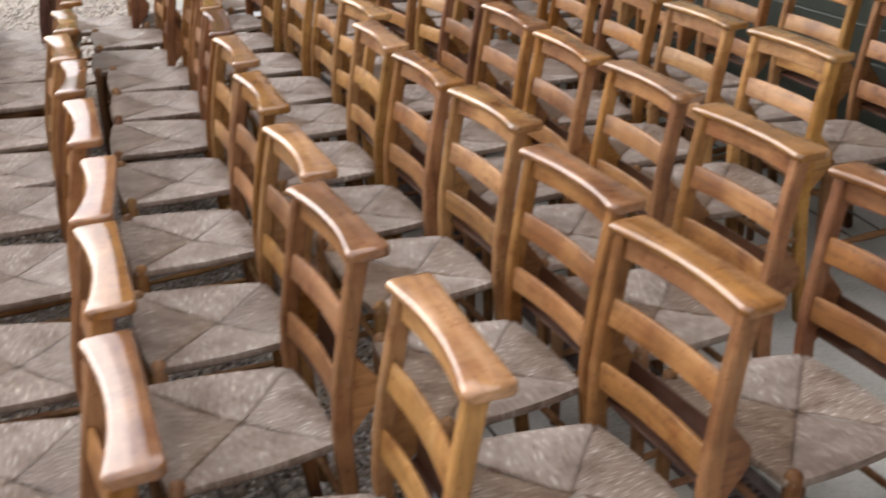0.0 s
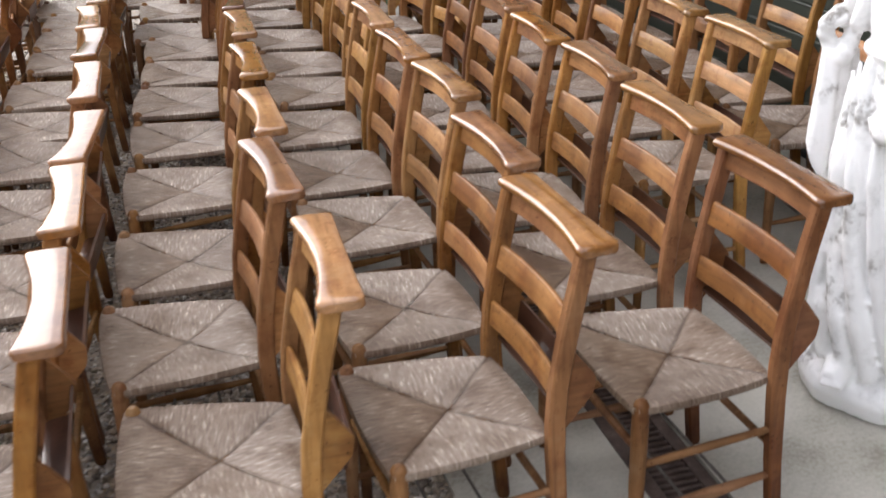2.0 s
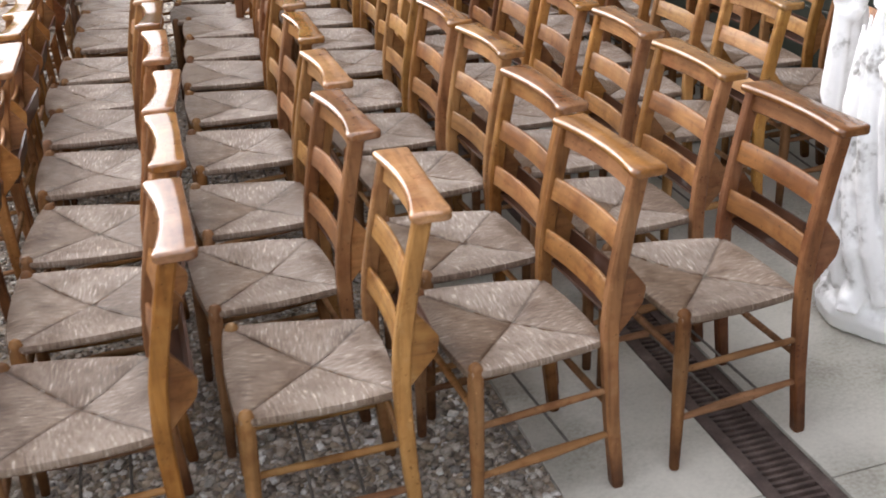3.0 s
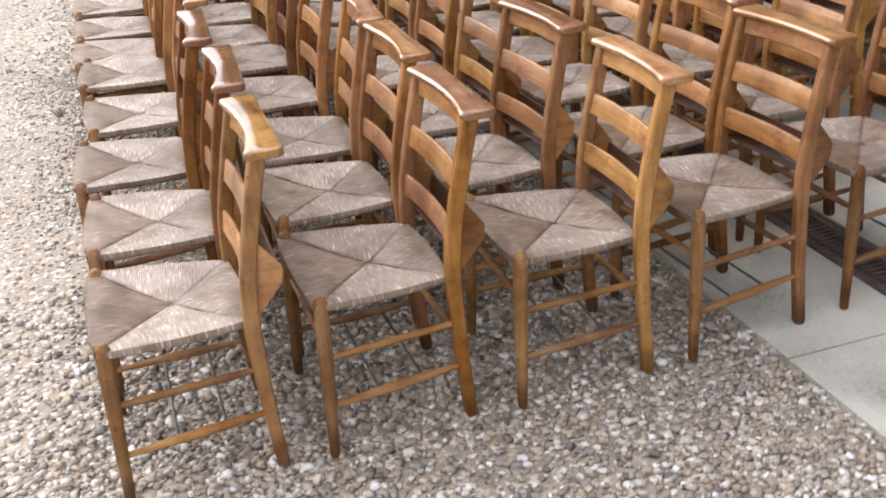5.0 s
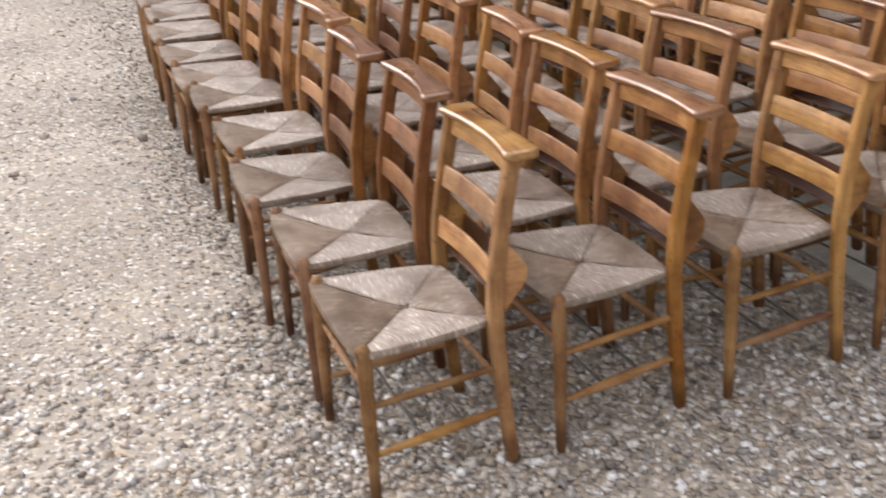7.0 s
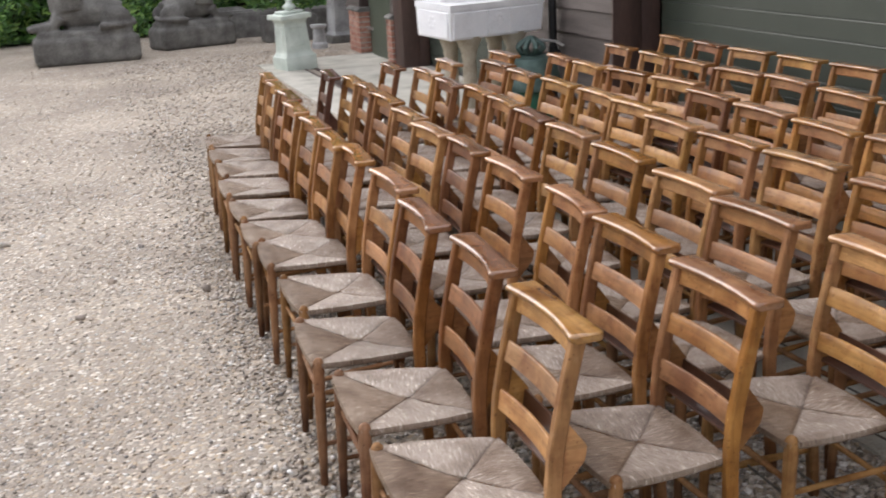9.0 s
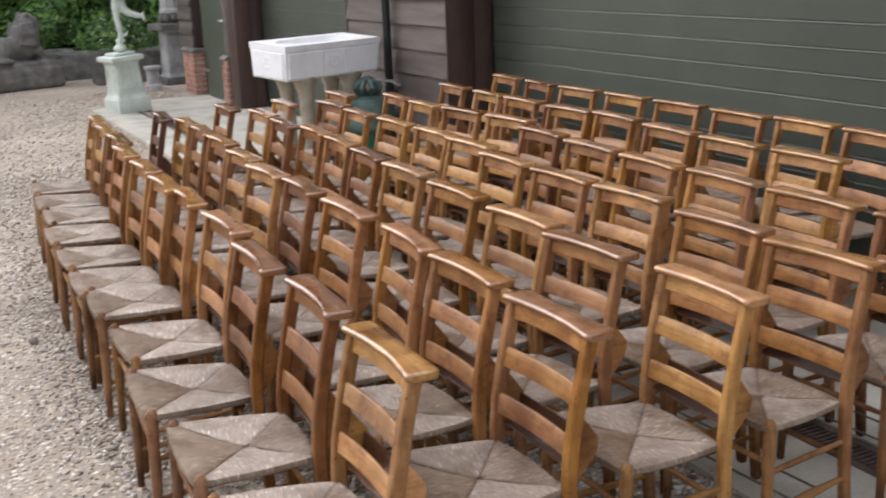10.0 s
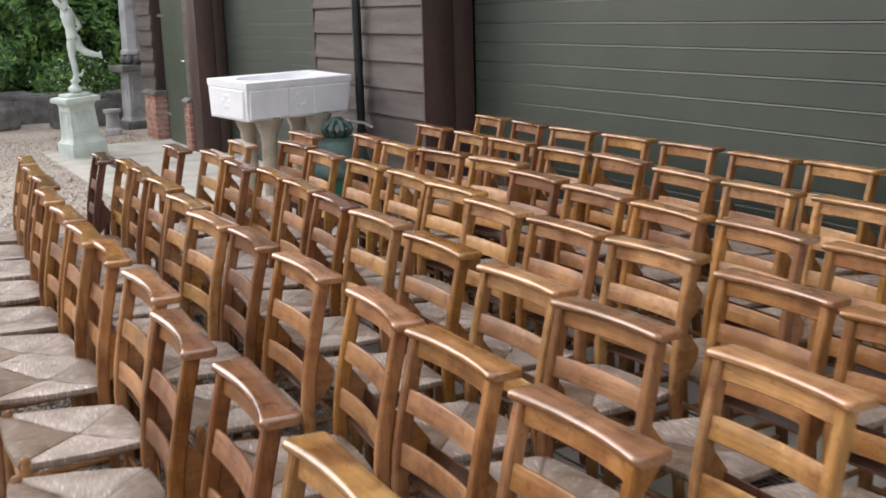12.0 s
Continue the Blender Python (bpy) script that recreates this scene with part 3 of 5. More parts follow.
def brick_pier(name, y0, y1, label):
    p = thing(name, pose(0, 0, 0), label, "brick pier", kind="structure")
    part("mortar_core", box(FRONT - 0.052, FRONT + 0.13, y0 + 0.006, y1 - 0.006, -0.05, 0.6), MORTAR, p, smooth=False)
    z, k = 0.0, 0
    while z < 0.56:
        cuts = [y0, (y0 + y1) / 2 + (0.045 if k % 2 else -0.045), y1]
        for a, c in zip(cuts, cuts[1:]):
            part("brick", box(FRONT - 0.06, FRONT + 0.12, a + 0.005, c - 0.005, z + 0.005, z + 0.070, bevel=0.004, seg=1), BRICK, p, smooth=False)
        z, k = z + 0.075, k + 1
    part("capping", add_sheet(bmesh.new(), [(FRONT - 0.085, 0.6), (FRONT + 0.12, 0.6), (FRONT + 0.12, 0.66), (FRONT - 0.03, 0.66), (FRONT - 0.085, 0.625)], y0 - 0.02, y1 + 0.02), GREYSTONE, p, smooth=False)
    return p


brick_pier("brick_pier", D2[1] + 0.405, PERSON[0] - 0.002, "low red brick pier with a grey stone capping")
brick_pier("brick_pier", PERSON[1] + 0.002, PERSON[1] + 0.62, "low red brick pier with a grey stone capping")

# rainwater pipe on the boarding
pipe = thing("downpipe", pose(0, 0, 0), "black plastic rainwater downpipe on the boarded wall", "pipe")
py = 7.07
part("tube", tube([(FRONT - 0.06, py, 0.0), (FRONT - 0.06, py, 3.3)], [0.036, 0.036], 16), BLACK, pipe)
for z in (0.62, 2.4):
    part("socket", tube([(FRONT - 0.06, py, z), (FRONT - 0.06, py, z + 0.1)], [0.045, 0.045], 16), BLACK, pipe)
    part("bracket", box(FRONT - 0.06, FRONT - 0.011, py - 0.055, py + 0.055, z + 0.03, z + 0.06, bevel=0.004), BLACK, pipe)

# ---------------------------------------------------------------- chapel chairs


def stile_x(z):
    """Side line of the back post: splayed foot, upright waist, raked top."""
    keys = [(0.0, 0.185), (0.2, 0.168), (0.43, 0.158), (0.55, 0.168), (0.70, 0.196), (0.842, 0.230)]
    for (z0, x0), (z1, x1) in zip(keys, keys[1:]):
        if z <= z1:
            t = (z - z0) / (z1 - z0)
            return x0 + (x1 - x0) * t
    return keys[-1][1]


def stile_mesh(side):
    b = bmesh.new()
    rings = []
    for z in (0.0, 0.012, 0.1, 0.2, 0.3, 0.38, 0.46, 0.55, 0.64, 0.74, 0.842):
        d = 0.016 + 0.004 * min(1.0, z / 0.4) - (0.003 if z < 0.005 else 0)
        w = 0.0155 - (0.002 if z < 0.005 else 0)
        x, y, c = stile_x(z), side * 0.186, 0.005
        pts = [(-d, -w + c), (-d + c, -w), (d - c, -w), (d, -w + c), (d, w - c), (d - c, w), (-d + c, w), (-d, w - c)]
        rings.append([b.verts.new((x + p, y + q, z)) for p, q in pts])
    for r0, r1 in zip(rings, rings[1:]):
        for k in range(8):
            b.faces.new((r0[k], r0[(k + 1) % 8], r1[(k + 1) % 8], r1[k]))
    b.faces.new(rings[0][::-1])
    b.faces.new(rings[-1])
    return b


def seat_mesh():
    """Rush seat: four wedges of cord meeting at the middle, wrapped over the rails."""
    b = bmesh.new()
    uvl, seam = b.loops.layers.uv.new("UVMap"), b.loops.layers.uv.new("Seam")
    front, rear, hw0, hw1 = -0.205, 0.150, 0.214, 0.172
    corner = [Vector((front, -hw0)), Vector((rear, -hw1)), Vector((rear, hw1)), Vector((front, hw0))]
    mid = Vector((-0.012, 0.0))
    sides = 4

    def fall(x):
        """The seat slopes down a little to the rear."""
        return 0.006 + 0.018 * max(0.0, min(1.0, (x - front) / (rear - front)))

    for s in range(sides):
        p0, p1 = corner[s], corner[(s + 1) % 4]
        n, rows = 14, []
        out = Vector(((p1 - p0).y, -(p1 - p0).x)).normalized()
        for i in range(9):
            t = i / 8
            row = []
            for j in range(n + 1):
                q = j / n
                bow = 0.010 * math.sin(math.pi * q)
                e = p0.lerp(p1, q) + out * bow
                p = mid.lerp(e, t)
                z = 0.434 + 0.020 * t ** 1.5 + 0.005 * (1 - abs(2 * q - 1) ** 7) * min(1, 3 * t) - 0.009 * (max(0, t - 0.78) / 0.22) ** 2 + 0.002 * math.sin(9 * q + 5 * t + s)
                row.append((Vector((p.x, p.y, z - fall(p.x))), t))
            rows.append(row)
        for off, z in ((0.005, 0.450), (0.008, 0.443), (0.007, 0.434), (0.0, 0.427), (-0.05, 0.428)):
            row = []
            for j in range(n + 1):
                q = j / n
                e = p0.lerp(p1, q) + out * (0.010 * math.sin(math.pi * q) + off)
                pull = (mid - e).normalized() * 0.004 * (abs(2 * q - 1) ** 8)
                e += pull
                row.append((Vector((e.x, e.y, z - fall(e.x))), 1.0 + (0.457 - z) * 4))
            rows.append(row)
        vs = [[b.verts.new(v) for v, _ in row] for row in rows]
        along = (p1 - p0).normalized()
        for i in range(len(rows) - 1):
            for j in range(n):
                quad = [(i, j), (i, j + 1), (i + 1, j + 1), (i + 1, j)]
                if i == 0:
                    quad = [(0, j), (1, j + 1), (1, j)]
                f = b.faces.new([vs[a][c] for a, c in quad])
                for lp, (a, c) in zip(f.loops, quad):
                    v, t = rows[a][c]
                    lp[seam].uv = (min(c, n - c) / n * (p1 - p0).length * min(t, 1.0) * 0.7 + (0.02 if t > 1.0 else 0.0), s)
                    lp[uvl].uv = (Vector((v.x, v.y)).dot(along) + s * 1.7, t * 0.2 + s * 0.37)
    bmesh.ops.remove_doubles(b, verts=b.verts[:], dist=0.0004)
    bmesh.ops.recalc_face_normals(b, faces=b.faces[:])
    return b


def cap_mesh():
    """The broad top board: straight behind, hollowed in front, with a full round along the front edge and rounded ends."""
    b = bmesh.new()
    half, z0, z1, rf, rb = 0.224, 0.838, 0.862, 0.011, 0.006
    inner = [half - 0.018 - 0.0257 * i for i in range(9)]
    ends = [half - 0.018 * (1 - math.sin(math.radians(a))) for a in (20, 40, 60, 76, 88)]
    places = sorted([-y for y in ends] + [-y for y in inner[:-1]] + [y for y in inner] + ends)
    rings = []
    for y in places:
        u = abs(y) / half
        hollow = 0.024 * max(0.0, 1 - (u / 0.94) ** 2) ** 1.15
        over = max(0.0, abs(y) - (half - 0.018)) / 0.018
        turn = 1 - math.sqrt(max(0.0, 1 - over * over))
        x0, x1 = 0.198 + hollow + 0.016 * turn, 0.291 - 0.020 * turn
        top, low = z1 - 0.003 * (1 - u) - 0.005 * turn, z0 + 0.003 * turn
        pts = [(x0 + rf * (1 - math.cos(math.radians(a))), top - rf * (1 - math.sin(math.radians(a)))) for a in (-35, 0, 22, 45, 68, 90)]
        pts += [(x0 * 0.45 + x1 * 0.55, top)]
        pts += [(x1 - rb * (1 - math.sin(math.radians(a))), top - rb * (1 - math.cos(math.radians(a)))) for a in (0, 45, 90)]
        pts += [(x1, low + 0.004), (x1 - 0.004, low), (x0 + rf, low)]
        rings.append([b.verts.new((x, y, z)) for x, z in pts])
    n = len(rings[0])
    for r0, r1 in zip(rings, rings[1:]):
        for k in range(n):
            b.faces.new((r0[k], r0[(k + 1) % n], r1[(k + 1) % n], r1[k]))
    b.faces.new(rings[0][::-1])
    b.faces.new(rings[-1])
    bmesh.ops.recalc_face_normals(b, faces=b.faces[:])
    return b


def slat_mesh(z0, z1, bow, thick=0.013):
    xm = stile_x((z0 + z1) / 2)
    lean = stile_x(z1) - stile_x(z0)
    c = 0.004
    h = thick / 2
    sec = [(-h - lean / 2, z0 + c), (-h - lean / 2 + c, z0), (h - lean / 2 - c, z0), (h - lean / 2, z0 + c), (h + lean / 2, z1 - c), (h + lean / 2 - c, z1), (-h + lean / 2 + c, z1), (-h + lean / 2, z1 - c)]
    sec = [(x + xm - 0.004, z) for x, z in sec]
    return add_sweep(bmesh.new(), sec, steps(-0.173, 0.173, 12), lambda y: bow * (1 - (y / 0.173) ** 2))


def leg_mesh(side):
    y, x = side * 0.203, -0.188
    prof = [(0.0, 0.0125), (0.01, 0.0135), (0.12, 0.0155), (0.26, 0.0185), (0.38, 0.0195), (0.428, 0.0195), (0.442, 0.0180), (0.452, 0.0145), (0.458, 0.007)]
    return tube([(x - 0.014 * (1 - z / 0.47), y + side * 0.009 * (1 - z / 0.47), z) for z, _ in prof], [r for _, r in prof], 14)


def bar_between(a, c, r0, r1, flat=(1.0, 1.0)):
    a, c = Vector(a), Vector(c)
    return tube([a, a.lerp(c, 0.12), a.lerp(c, 0.5), a.lerp(c, 0.88), c], [r0, r0 * 1.05, r1, r0 * 1.05, r0], 10, flat)


def build_chair(tone):
    W = lambda axis: WOODS[tone, axis]

    def wide(bm):
        """Spreads a part of the frame to the chair's full width."""
        for v in bm.verts:
            v.co.y *= 1.035
        return bm

    ch = thing("chapel_chair", pose(0, 0, 0), "", "chair")
    part("seat", wide(seat_mesh()), RUSH, ch, "woven rush seat of greyish straw cord")
    part("top_rail", cap_mesh(), W("cap"), ch, "broad rounded top board with worn varnish")
    apron_sec = [(0.214, 0.795), (0.218, 0.791), (0.226, 0.791), (0.230, 0.795), (0.238, 0.838), (0.222, 0.838)]
    part("back_rail", wide(add_sweep(bmesh.new(), apron_sec, steps(-0.174, 0.174, 12), lambda y: 0.016 * (1 - (y / 0.174) ** 2))), W("y"), ch)
    part("back_slat", wide(slat_mesh(0.652, 0.712, 0.012)), W("y"), ch)
    part("back_slat", wide(slat_mesh(0.510, 0.572, 0.012)), W("y"), ch)
    for s in (-1, 1):
        part("back_leg", wide(stile_mesh(s)), W("z"), ch)
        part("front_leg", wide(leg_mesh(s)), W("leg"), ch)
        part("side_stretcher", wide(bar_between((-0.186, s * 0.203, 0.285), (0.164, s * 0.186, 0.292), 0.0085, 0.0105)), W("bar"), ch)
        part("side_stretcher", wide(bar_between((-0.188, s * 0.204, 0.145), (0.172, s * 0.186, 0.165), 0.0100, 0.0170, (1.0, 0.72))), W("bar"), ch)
        # the cheek of the book box behind the back
        y0 = s * 0.186
        cheek = [(stile_x(0.63) + 0.015, 0.63), (0.244, 0.567), (0.250, 0.558), (0.251, 0.548), (0.246, 0.520), (0.242, 0.511), (stile_x(0.44) + 0.017, 0.436), (stile_x(0.5) + 0.015, 0.5)]
        part("book_box_cheek", wide(add_sheet(bmesh.new(), cheek, y0 - 0.006, y0 + 0.006)), W("x"), ch, smooth=False)
    part("book_box_panel", wide(add_sheet(bmesh.new(), [(0.226, 0.478), (0.233, 0.474), (0.247, 0.553), (0.240, 0.555)], -0.179, 0.179)), BOXWOOD, ch, "thin dark panel of the book box")
    part("book_box_floor", wide(add_sheet(bmesh.new(), [(0.176, 0.470), (0.228, 0.478), (0.228, 0.485), (0.176, 0.478)], -0.178, 0.178)), BOXWOOD, ch)
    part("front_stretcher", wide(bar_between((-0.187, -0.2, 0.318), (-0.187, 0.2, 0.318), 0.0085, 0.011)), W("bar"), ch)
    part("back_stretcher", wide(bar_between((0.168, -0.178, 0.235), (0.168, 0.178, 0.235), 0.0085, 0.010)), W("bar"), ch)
    for x in (-0.06, 0.06):
        part("rack_rod", wide(tube([(x, -0.196, 0.152), (x, 0.196, 0.152)], [0.004, 0.004], 8)), RODMETAL, ch, "thin dull metal rod of the rack under the seat")
    return ch


CHAIR_LABELS = {
    "golden": "golden wooden chapel chair with a rush seat and book box",
    "honey": "honey-brown wooden chapel chair with a rush seat and book box",
    "russet": "reddish-brown wooden chapel chair with a rush seat and book box",
    "umber": "dark brown wooden chapel chair with a rush seat and book box",
}
CHAIRS = {}
for tone in TONES:
    CHAIRS[tone] = [build_chair(tone), False]
    tagged(CHAIRS[tone][0], CHAIR_LABELS[tone], "chair", "rows of chapel chairs")

# one list a row, from the front row back to the doors: place of the top board, turn, tone
SHORT = {"g": "golden", "h": "honey", "r": "russet", "u": "umber"}
ROW_A = [(0.083, 0.407, -0.6, "g"), (0.101, 0.956, -3.4, "r"), (0.085, 1.504, -3.4, "r"), (0.140, 2.061, -0.5, "h"), (0.137, 2.656, -4.3, "h"), (0.126, 3.038, -2.2, "h"), (0.140, 3.531, -1.0, "h"), (0.157, 4.092, -2.3, "h"), (0.209, 4.595, -2.0, "r"), (0.219, 5.054, -3.1, "g"), (0.254, 5.569, -4.6, "g")]
ROW_B = [(0.596, 0.411, 0.7, "h"), (0.618, 0.946, -0.2, "h"), (0.632, 1.450, -6.1, "h"), (0.629, 2.029, -0.8, "h"), (0.632, 2.580, -4.1, "r"), (0.614, 3.015, 1.4, "g"), (0.658, 3.513, -0.2, "g"), (0.706, 4.120, -1.5, "h"), (0.715, 4.593, -5.4, "h"), (0.727, 5.027, -3.3, "g"), (0.662, 5.428, -5.4, "u")]
ROW_C = [(1.130, 0.410, -1.5, "g"), (1.094, 0.965, 3.5, "h"), (1.125, 1.469, 0.9, "g"), (1.153, 2.069, -0.2, "h"), (1.183, 2.630, -0.4, "g"), (1.199, 3.162, -5.2, "r"), (1.242, 3.642, -4.4, "h"), (1.265, 4.124, -3.4, "h"), (1.221, 4.543, -4.1, "r"), (1.256, 5.093, -0.5, "g"), (1.144, 5.552, -2.1, "r")]
ROW_D = [(1.638, 0.442, 3.7, "h"), (1.662, 0.954, 2.7, "h"), (1.695, 1.539, 2.6, "g"), (1.670, 2.040, 0.9, "h"), (1.680, 2.563, -1.3, "g"), (1.767, 3.086, 1.6, "g"), (1.785, 3.571, -0.7, "g"), (1.778, 4.099, -1.2, "g"), (1.763, 4.625, -2.8, "g"), (1.798, 5.158, 3.0, "r"), (1.551, 5.526, -2.8, "g")]
ROW_E = [(2.194, 0.501, 2.4, "r"), (2.179, 1.043, 1.2, "h"), (2.186, 1.572, -1.2, "h"), (2.168, 2.079, -2.2, "h"), (2.198, 2.585, -0.9, "h"), (2.239, 3.135, -2.2, "r"), (2.345, 3.660, 5.1, "g"), (2.303, 4.169, 5.1, "h"), (2.255, 4.668, -4.2, "g"), (2.278, 5.161, -4.4, "h"), (2.047, 5.672, 0.3, "h")]
ROW_F = [(2.736, 1.641, -1.5, "g"), (2.720, 2.149, -2.5, "g"), (2.739, 2.661, -2.9, "h"), (2.799, 3.225, -4.1, "h"), (2.770, 3.658, 2.5, "h"), (2.776, 4.246, -1.8, "h"), (2.785, 4.737, -4.9, "g"), (2.802, 5.274, -4.5, "h")]
ROW_G = [(3.304, 1.782, -5.3, "h"), (3.329, 2.271, -3.7, "g"), (3.294, 2.746, -1.1, "h"), (3.307, 3.282, -0.6, "h"), (3.294, 3.807, -2.4, "g"), (3.289, 4.341, 1.0, "g"), (3.290, 4.875, -7.8, "r"), (3.314, 5.393, -6.2, "g")]


def seat_out(x, y, turn, tone):
    x -= 0.262
    m = pose(x, y, apron_height(x + 0.1, y) + (0.004 if x > EDGE - 0.1 else 0.0), random.uniform(-0.4, 0.4), random.uniform(-0.4, 0.4), turn)
    made = CHAIRS[SHORT[tone]]
    if not made[1]:
        made[1] = True
        made[0].matrix_world = m
        return made[0]
    return copy_thing(made[0], m)


for row in (ROW_A, ROW_B, ROW_C, ROW_D, ROW_E, ROW_F, ROW_G):
    for entry in row:
        seat_out(*entry)


# ---------------------------------------------------------------- white robed statue beside the rows


def blob(bm, centre, radii, sub=3, turn=(0, 0, 0)):
    m = Matrix.LocRotScale(Vector(centre), Euler([radians(a) for a in turn]), Vector(radii))
    bmesh.ops.create_icosphere(bm, subdivisions=sub, radius=1.0, matrix=m)


def carved(name, bm, material, m, label, category, voxel=0.012, soften=4):
    """One carved figure: its masses fused into a single skin."""
    ob = link(name, bm, material)
    ob.matrix_world = m
    re = ob.modifiers.new("fuse", "REMESH")
    re.mode, re.voxel_size, re.use_smooth_shade = "VOXEL", voxel, True
    sm = ob.modifiers.new("soften", "SMOOTH")
    sm.factor, sm.iterations = 0.5, soften
    return tagged(ob, label, category)


def robe(bm, levels, sides, folds, depth, centre=(0, 0)):
    rings = []
    for k, (z, rx, ry, dx, dy) in enumerate(levels):
        ring = []
        for i in range(sides):
            a = 2 * math.pi * i / sides
            f = 1 + depth * (1.4 - z) / 1.4 * (1 - 2 * abs(math.sin(folds / 2 * a + 1.1 * math.sin(2 * z + a))) ** 0.7) * 0.65 + depth * (1.4 - z) / 1.4 * math.sin((folds * 2 + 1) * a + 4 * z) * 0.25
            ring.append(bm.verts.new((centre[0] + dx + rx * f * math.cos(a), centre[1] + dy + ry * f * math.sin(a), z)))
        rings.append(ring)
    for r0, r1 in zip(rings, rings[1:]):
        for i in range(sides):
            bm.faces.new((r0[i], r0[(i + 1) % sides], r1[(i + 1) % sides], r1[i]))
    bm.faces.new(rings[0][::-1])
    bm.faces.new(rings[-1])


b = bmesh.new()
SIDE, TOWARDS = Vector((-0.413, 0.907, 0)), Vector((-0.907, -0.413, 0))   # across the raised arm, and to its front


def at(side, towards, z):
    return SIDE * side + TOWARDS * towards + Vector((0, 0, z))


# rocky round base, the hem and feet
add_lathe(b, [(0.265, 0.0), (0.275, 0.05), (0.26, 0.085), (0.2, 0.105)], 40, wave=lambda a, z: 1 + 0.03 * math.sin(5 * a) + 0.02 * math.sin(11 * a))
robe(b, [(0.07, 0.235, 0.238, 0, 0), (0.16, 0.222, 0.228, 0, 0), (0.35, 0.212, 0.225, 0, 0), (0.6, 0.2, 0.22, 0, 0), (0.85, 0.185, 0.21, 0, 0), (0.98, 0.165, 0.19, 0, 0), (1.02, 0.155, 0.178, 0, 0), (1.08, 0.16, 0.19, 0, 0), (1.22, 0.15, 0.205, 0, 0), (1.33, 0.13, 0.19, 0, 0.01), (1.40, 0.08, 0.11, 0, 0.02), (1.44, 0.05, 0.05, 0, 0.02)], 144, 17, 0.17)
for s in (-0.1, 0.1):
    c = at(s, 0.2, 0)
    add_tube(b, [at(s, 0.14, 0.13), at(s, 0.22, 0.125), at(s * 1.1, 0.275, 0.105)], [0.05, 0.045, 0.03], 10)
    for q in range(4):
        add_tube(b, [at(s - 0.024 + q * 0.016, 0.255, 0.11), at(s - 0.026 + q * 0.017, 0.295, 0.10)], [0.012, 0.009], 6)
# head, long hair in locks, beard
blob(b, at(0.075, 0.02, 1.545), (0.088, 0.080, 0.11))
blob(b, at(0.075, -0.02, 1.56), (0.10, 0.105, 0.12))
for k in range(9):
    f = -1.5 + 3.0 * k / 8
    r0 = 0.098
    px, pd = 0.075 + r0 * math.sin(f), -r0 * math.cos(f) * 0.8
    add_tube(b, [at(px, pd, 1.58), at(px + 0.012 * math.sin(f), pd - 0.01, 1.49), at(px + 0.014 * math.sin(f), pd - 0.02, 1.41), at(px + 0.01 * math.sin(f), pd + 0.01, 1.33)], [0.022, 0.028, 0.026, 0.014], 8)
blob(b, at(0.075, 0.085, 1.47), (0.045, 0.05, 0.055), 2)
add_tube(b, [at(0.075, 0.09, 1.56), at(0.075, 0.115, 1.535), at(0.075, 0.095, 1.525)], [0.010, 0.016, 0.012], 6)
# raised sleeve from the shoulder, ending in an open cuff
add_tube(b, [at(0.12, 0.0, 1.34), at(0.17, -0.03, 1.27), at(0.215, -0.06, 1.17), at(0.25, -0.085, 1.09)], [0.07, 0.07, 0.06, 0.042], 14, (1.0, 0.85))
add_tube(b, [at(0.17, -0.01, 1.22), at(0.19, -0.01, 1.13), at(0.215, 0.0, 1.065), at(0.222, 0.005, 1.045)], [0.045, 0.048, 0.034, 0.012], 10, (0.7, 1.0))
# clenched hand: a knuckled clump round a hollow
for k in range(13):
    a0 = 2 * math.pi * k / 13
    wob = 0.005 * math.sin(3 * a0 + 1)
    blob(b, at(0.292 + (0.036 + wob) * math.cos(a0), -0.10 + 0.012 * math.sin(2 * a0), 1.01 + (0.062 + wob) * math.sin(a0) + (0.010 if k in (3, 4) else 0)), (0.024, 0.030, 0.026), 2)
for q in range(4):
    add_tube(b, [at(0.270 + q * 0.012, -0.085, 1.075 - q * 0.006), at(0.272 + q * 0.013, -0.07, 1.055 - q * 0.008)], [0.012, 0.010], 6)
add_tube(b, [at(0.272, -0.09, 0.95), at(0.292, -0.085, 0.94), at(0.312, -0.095, 0.95)], [0.014, 0.016, 0.012], 8)
# long cloth that hangs from the hand in soft pleats, cut off on the slant
for k in range(7):
    l0, l1 = 0.326 - 0.010 * k, 0.334 - 0.013 * k
    d0, z1 = -0.10 + 0.012 * (k % 2) - (0.022 * (k - 3) if k > 3 else 0), 0.63 - 0.025 * k
    add_tube(b, [at(l0, d0, 0.96), at(l0 * 0.6 + l1 * 0.4, d0 + 0.005, 0.86), at(l1, d0 + 0.01, z1 + 0.14), at(l1 + 0.004, d0 + 0.02, z1 + 0.05), at(l1 - 0.006, d0 + 0.02, z1)], [0.014, 0.016, 0.017, 0.017, 0.010], 8)
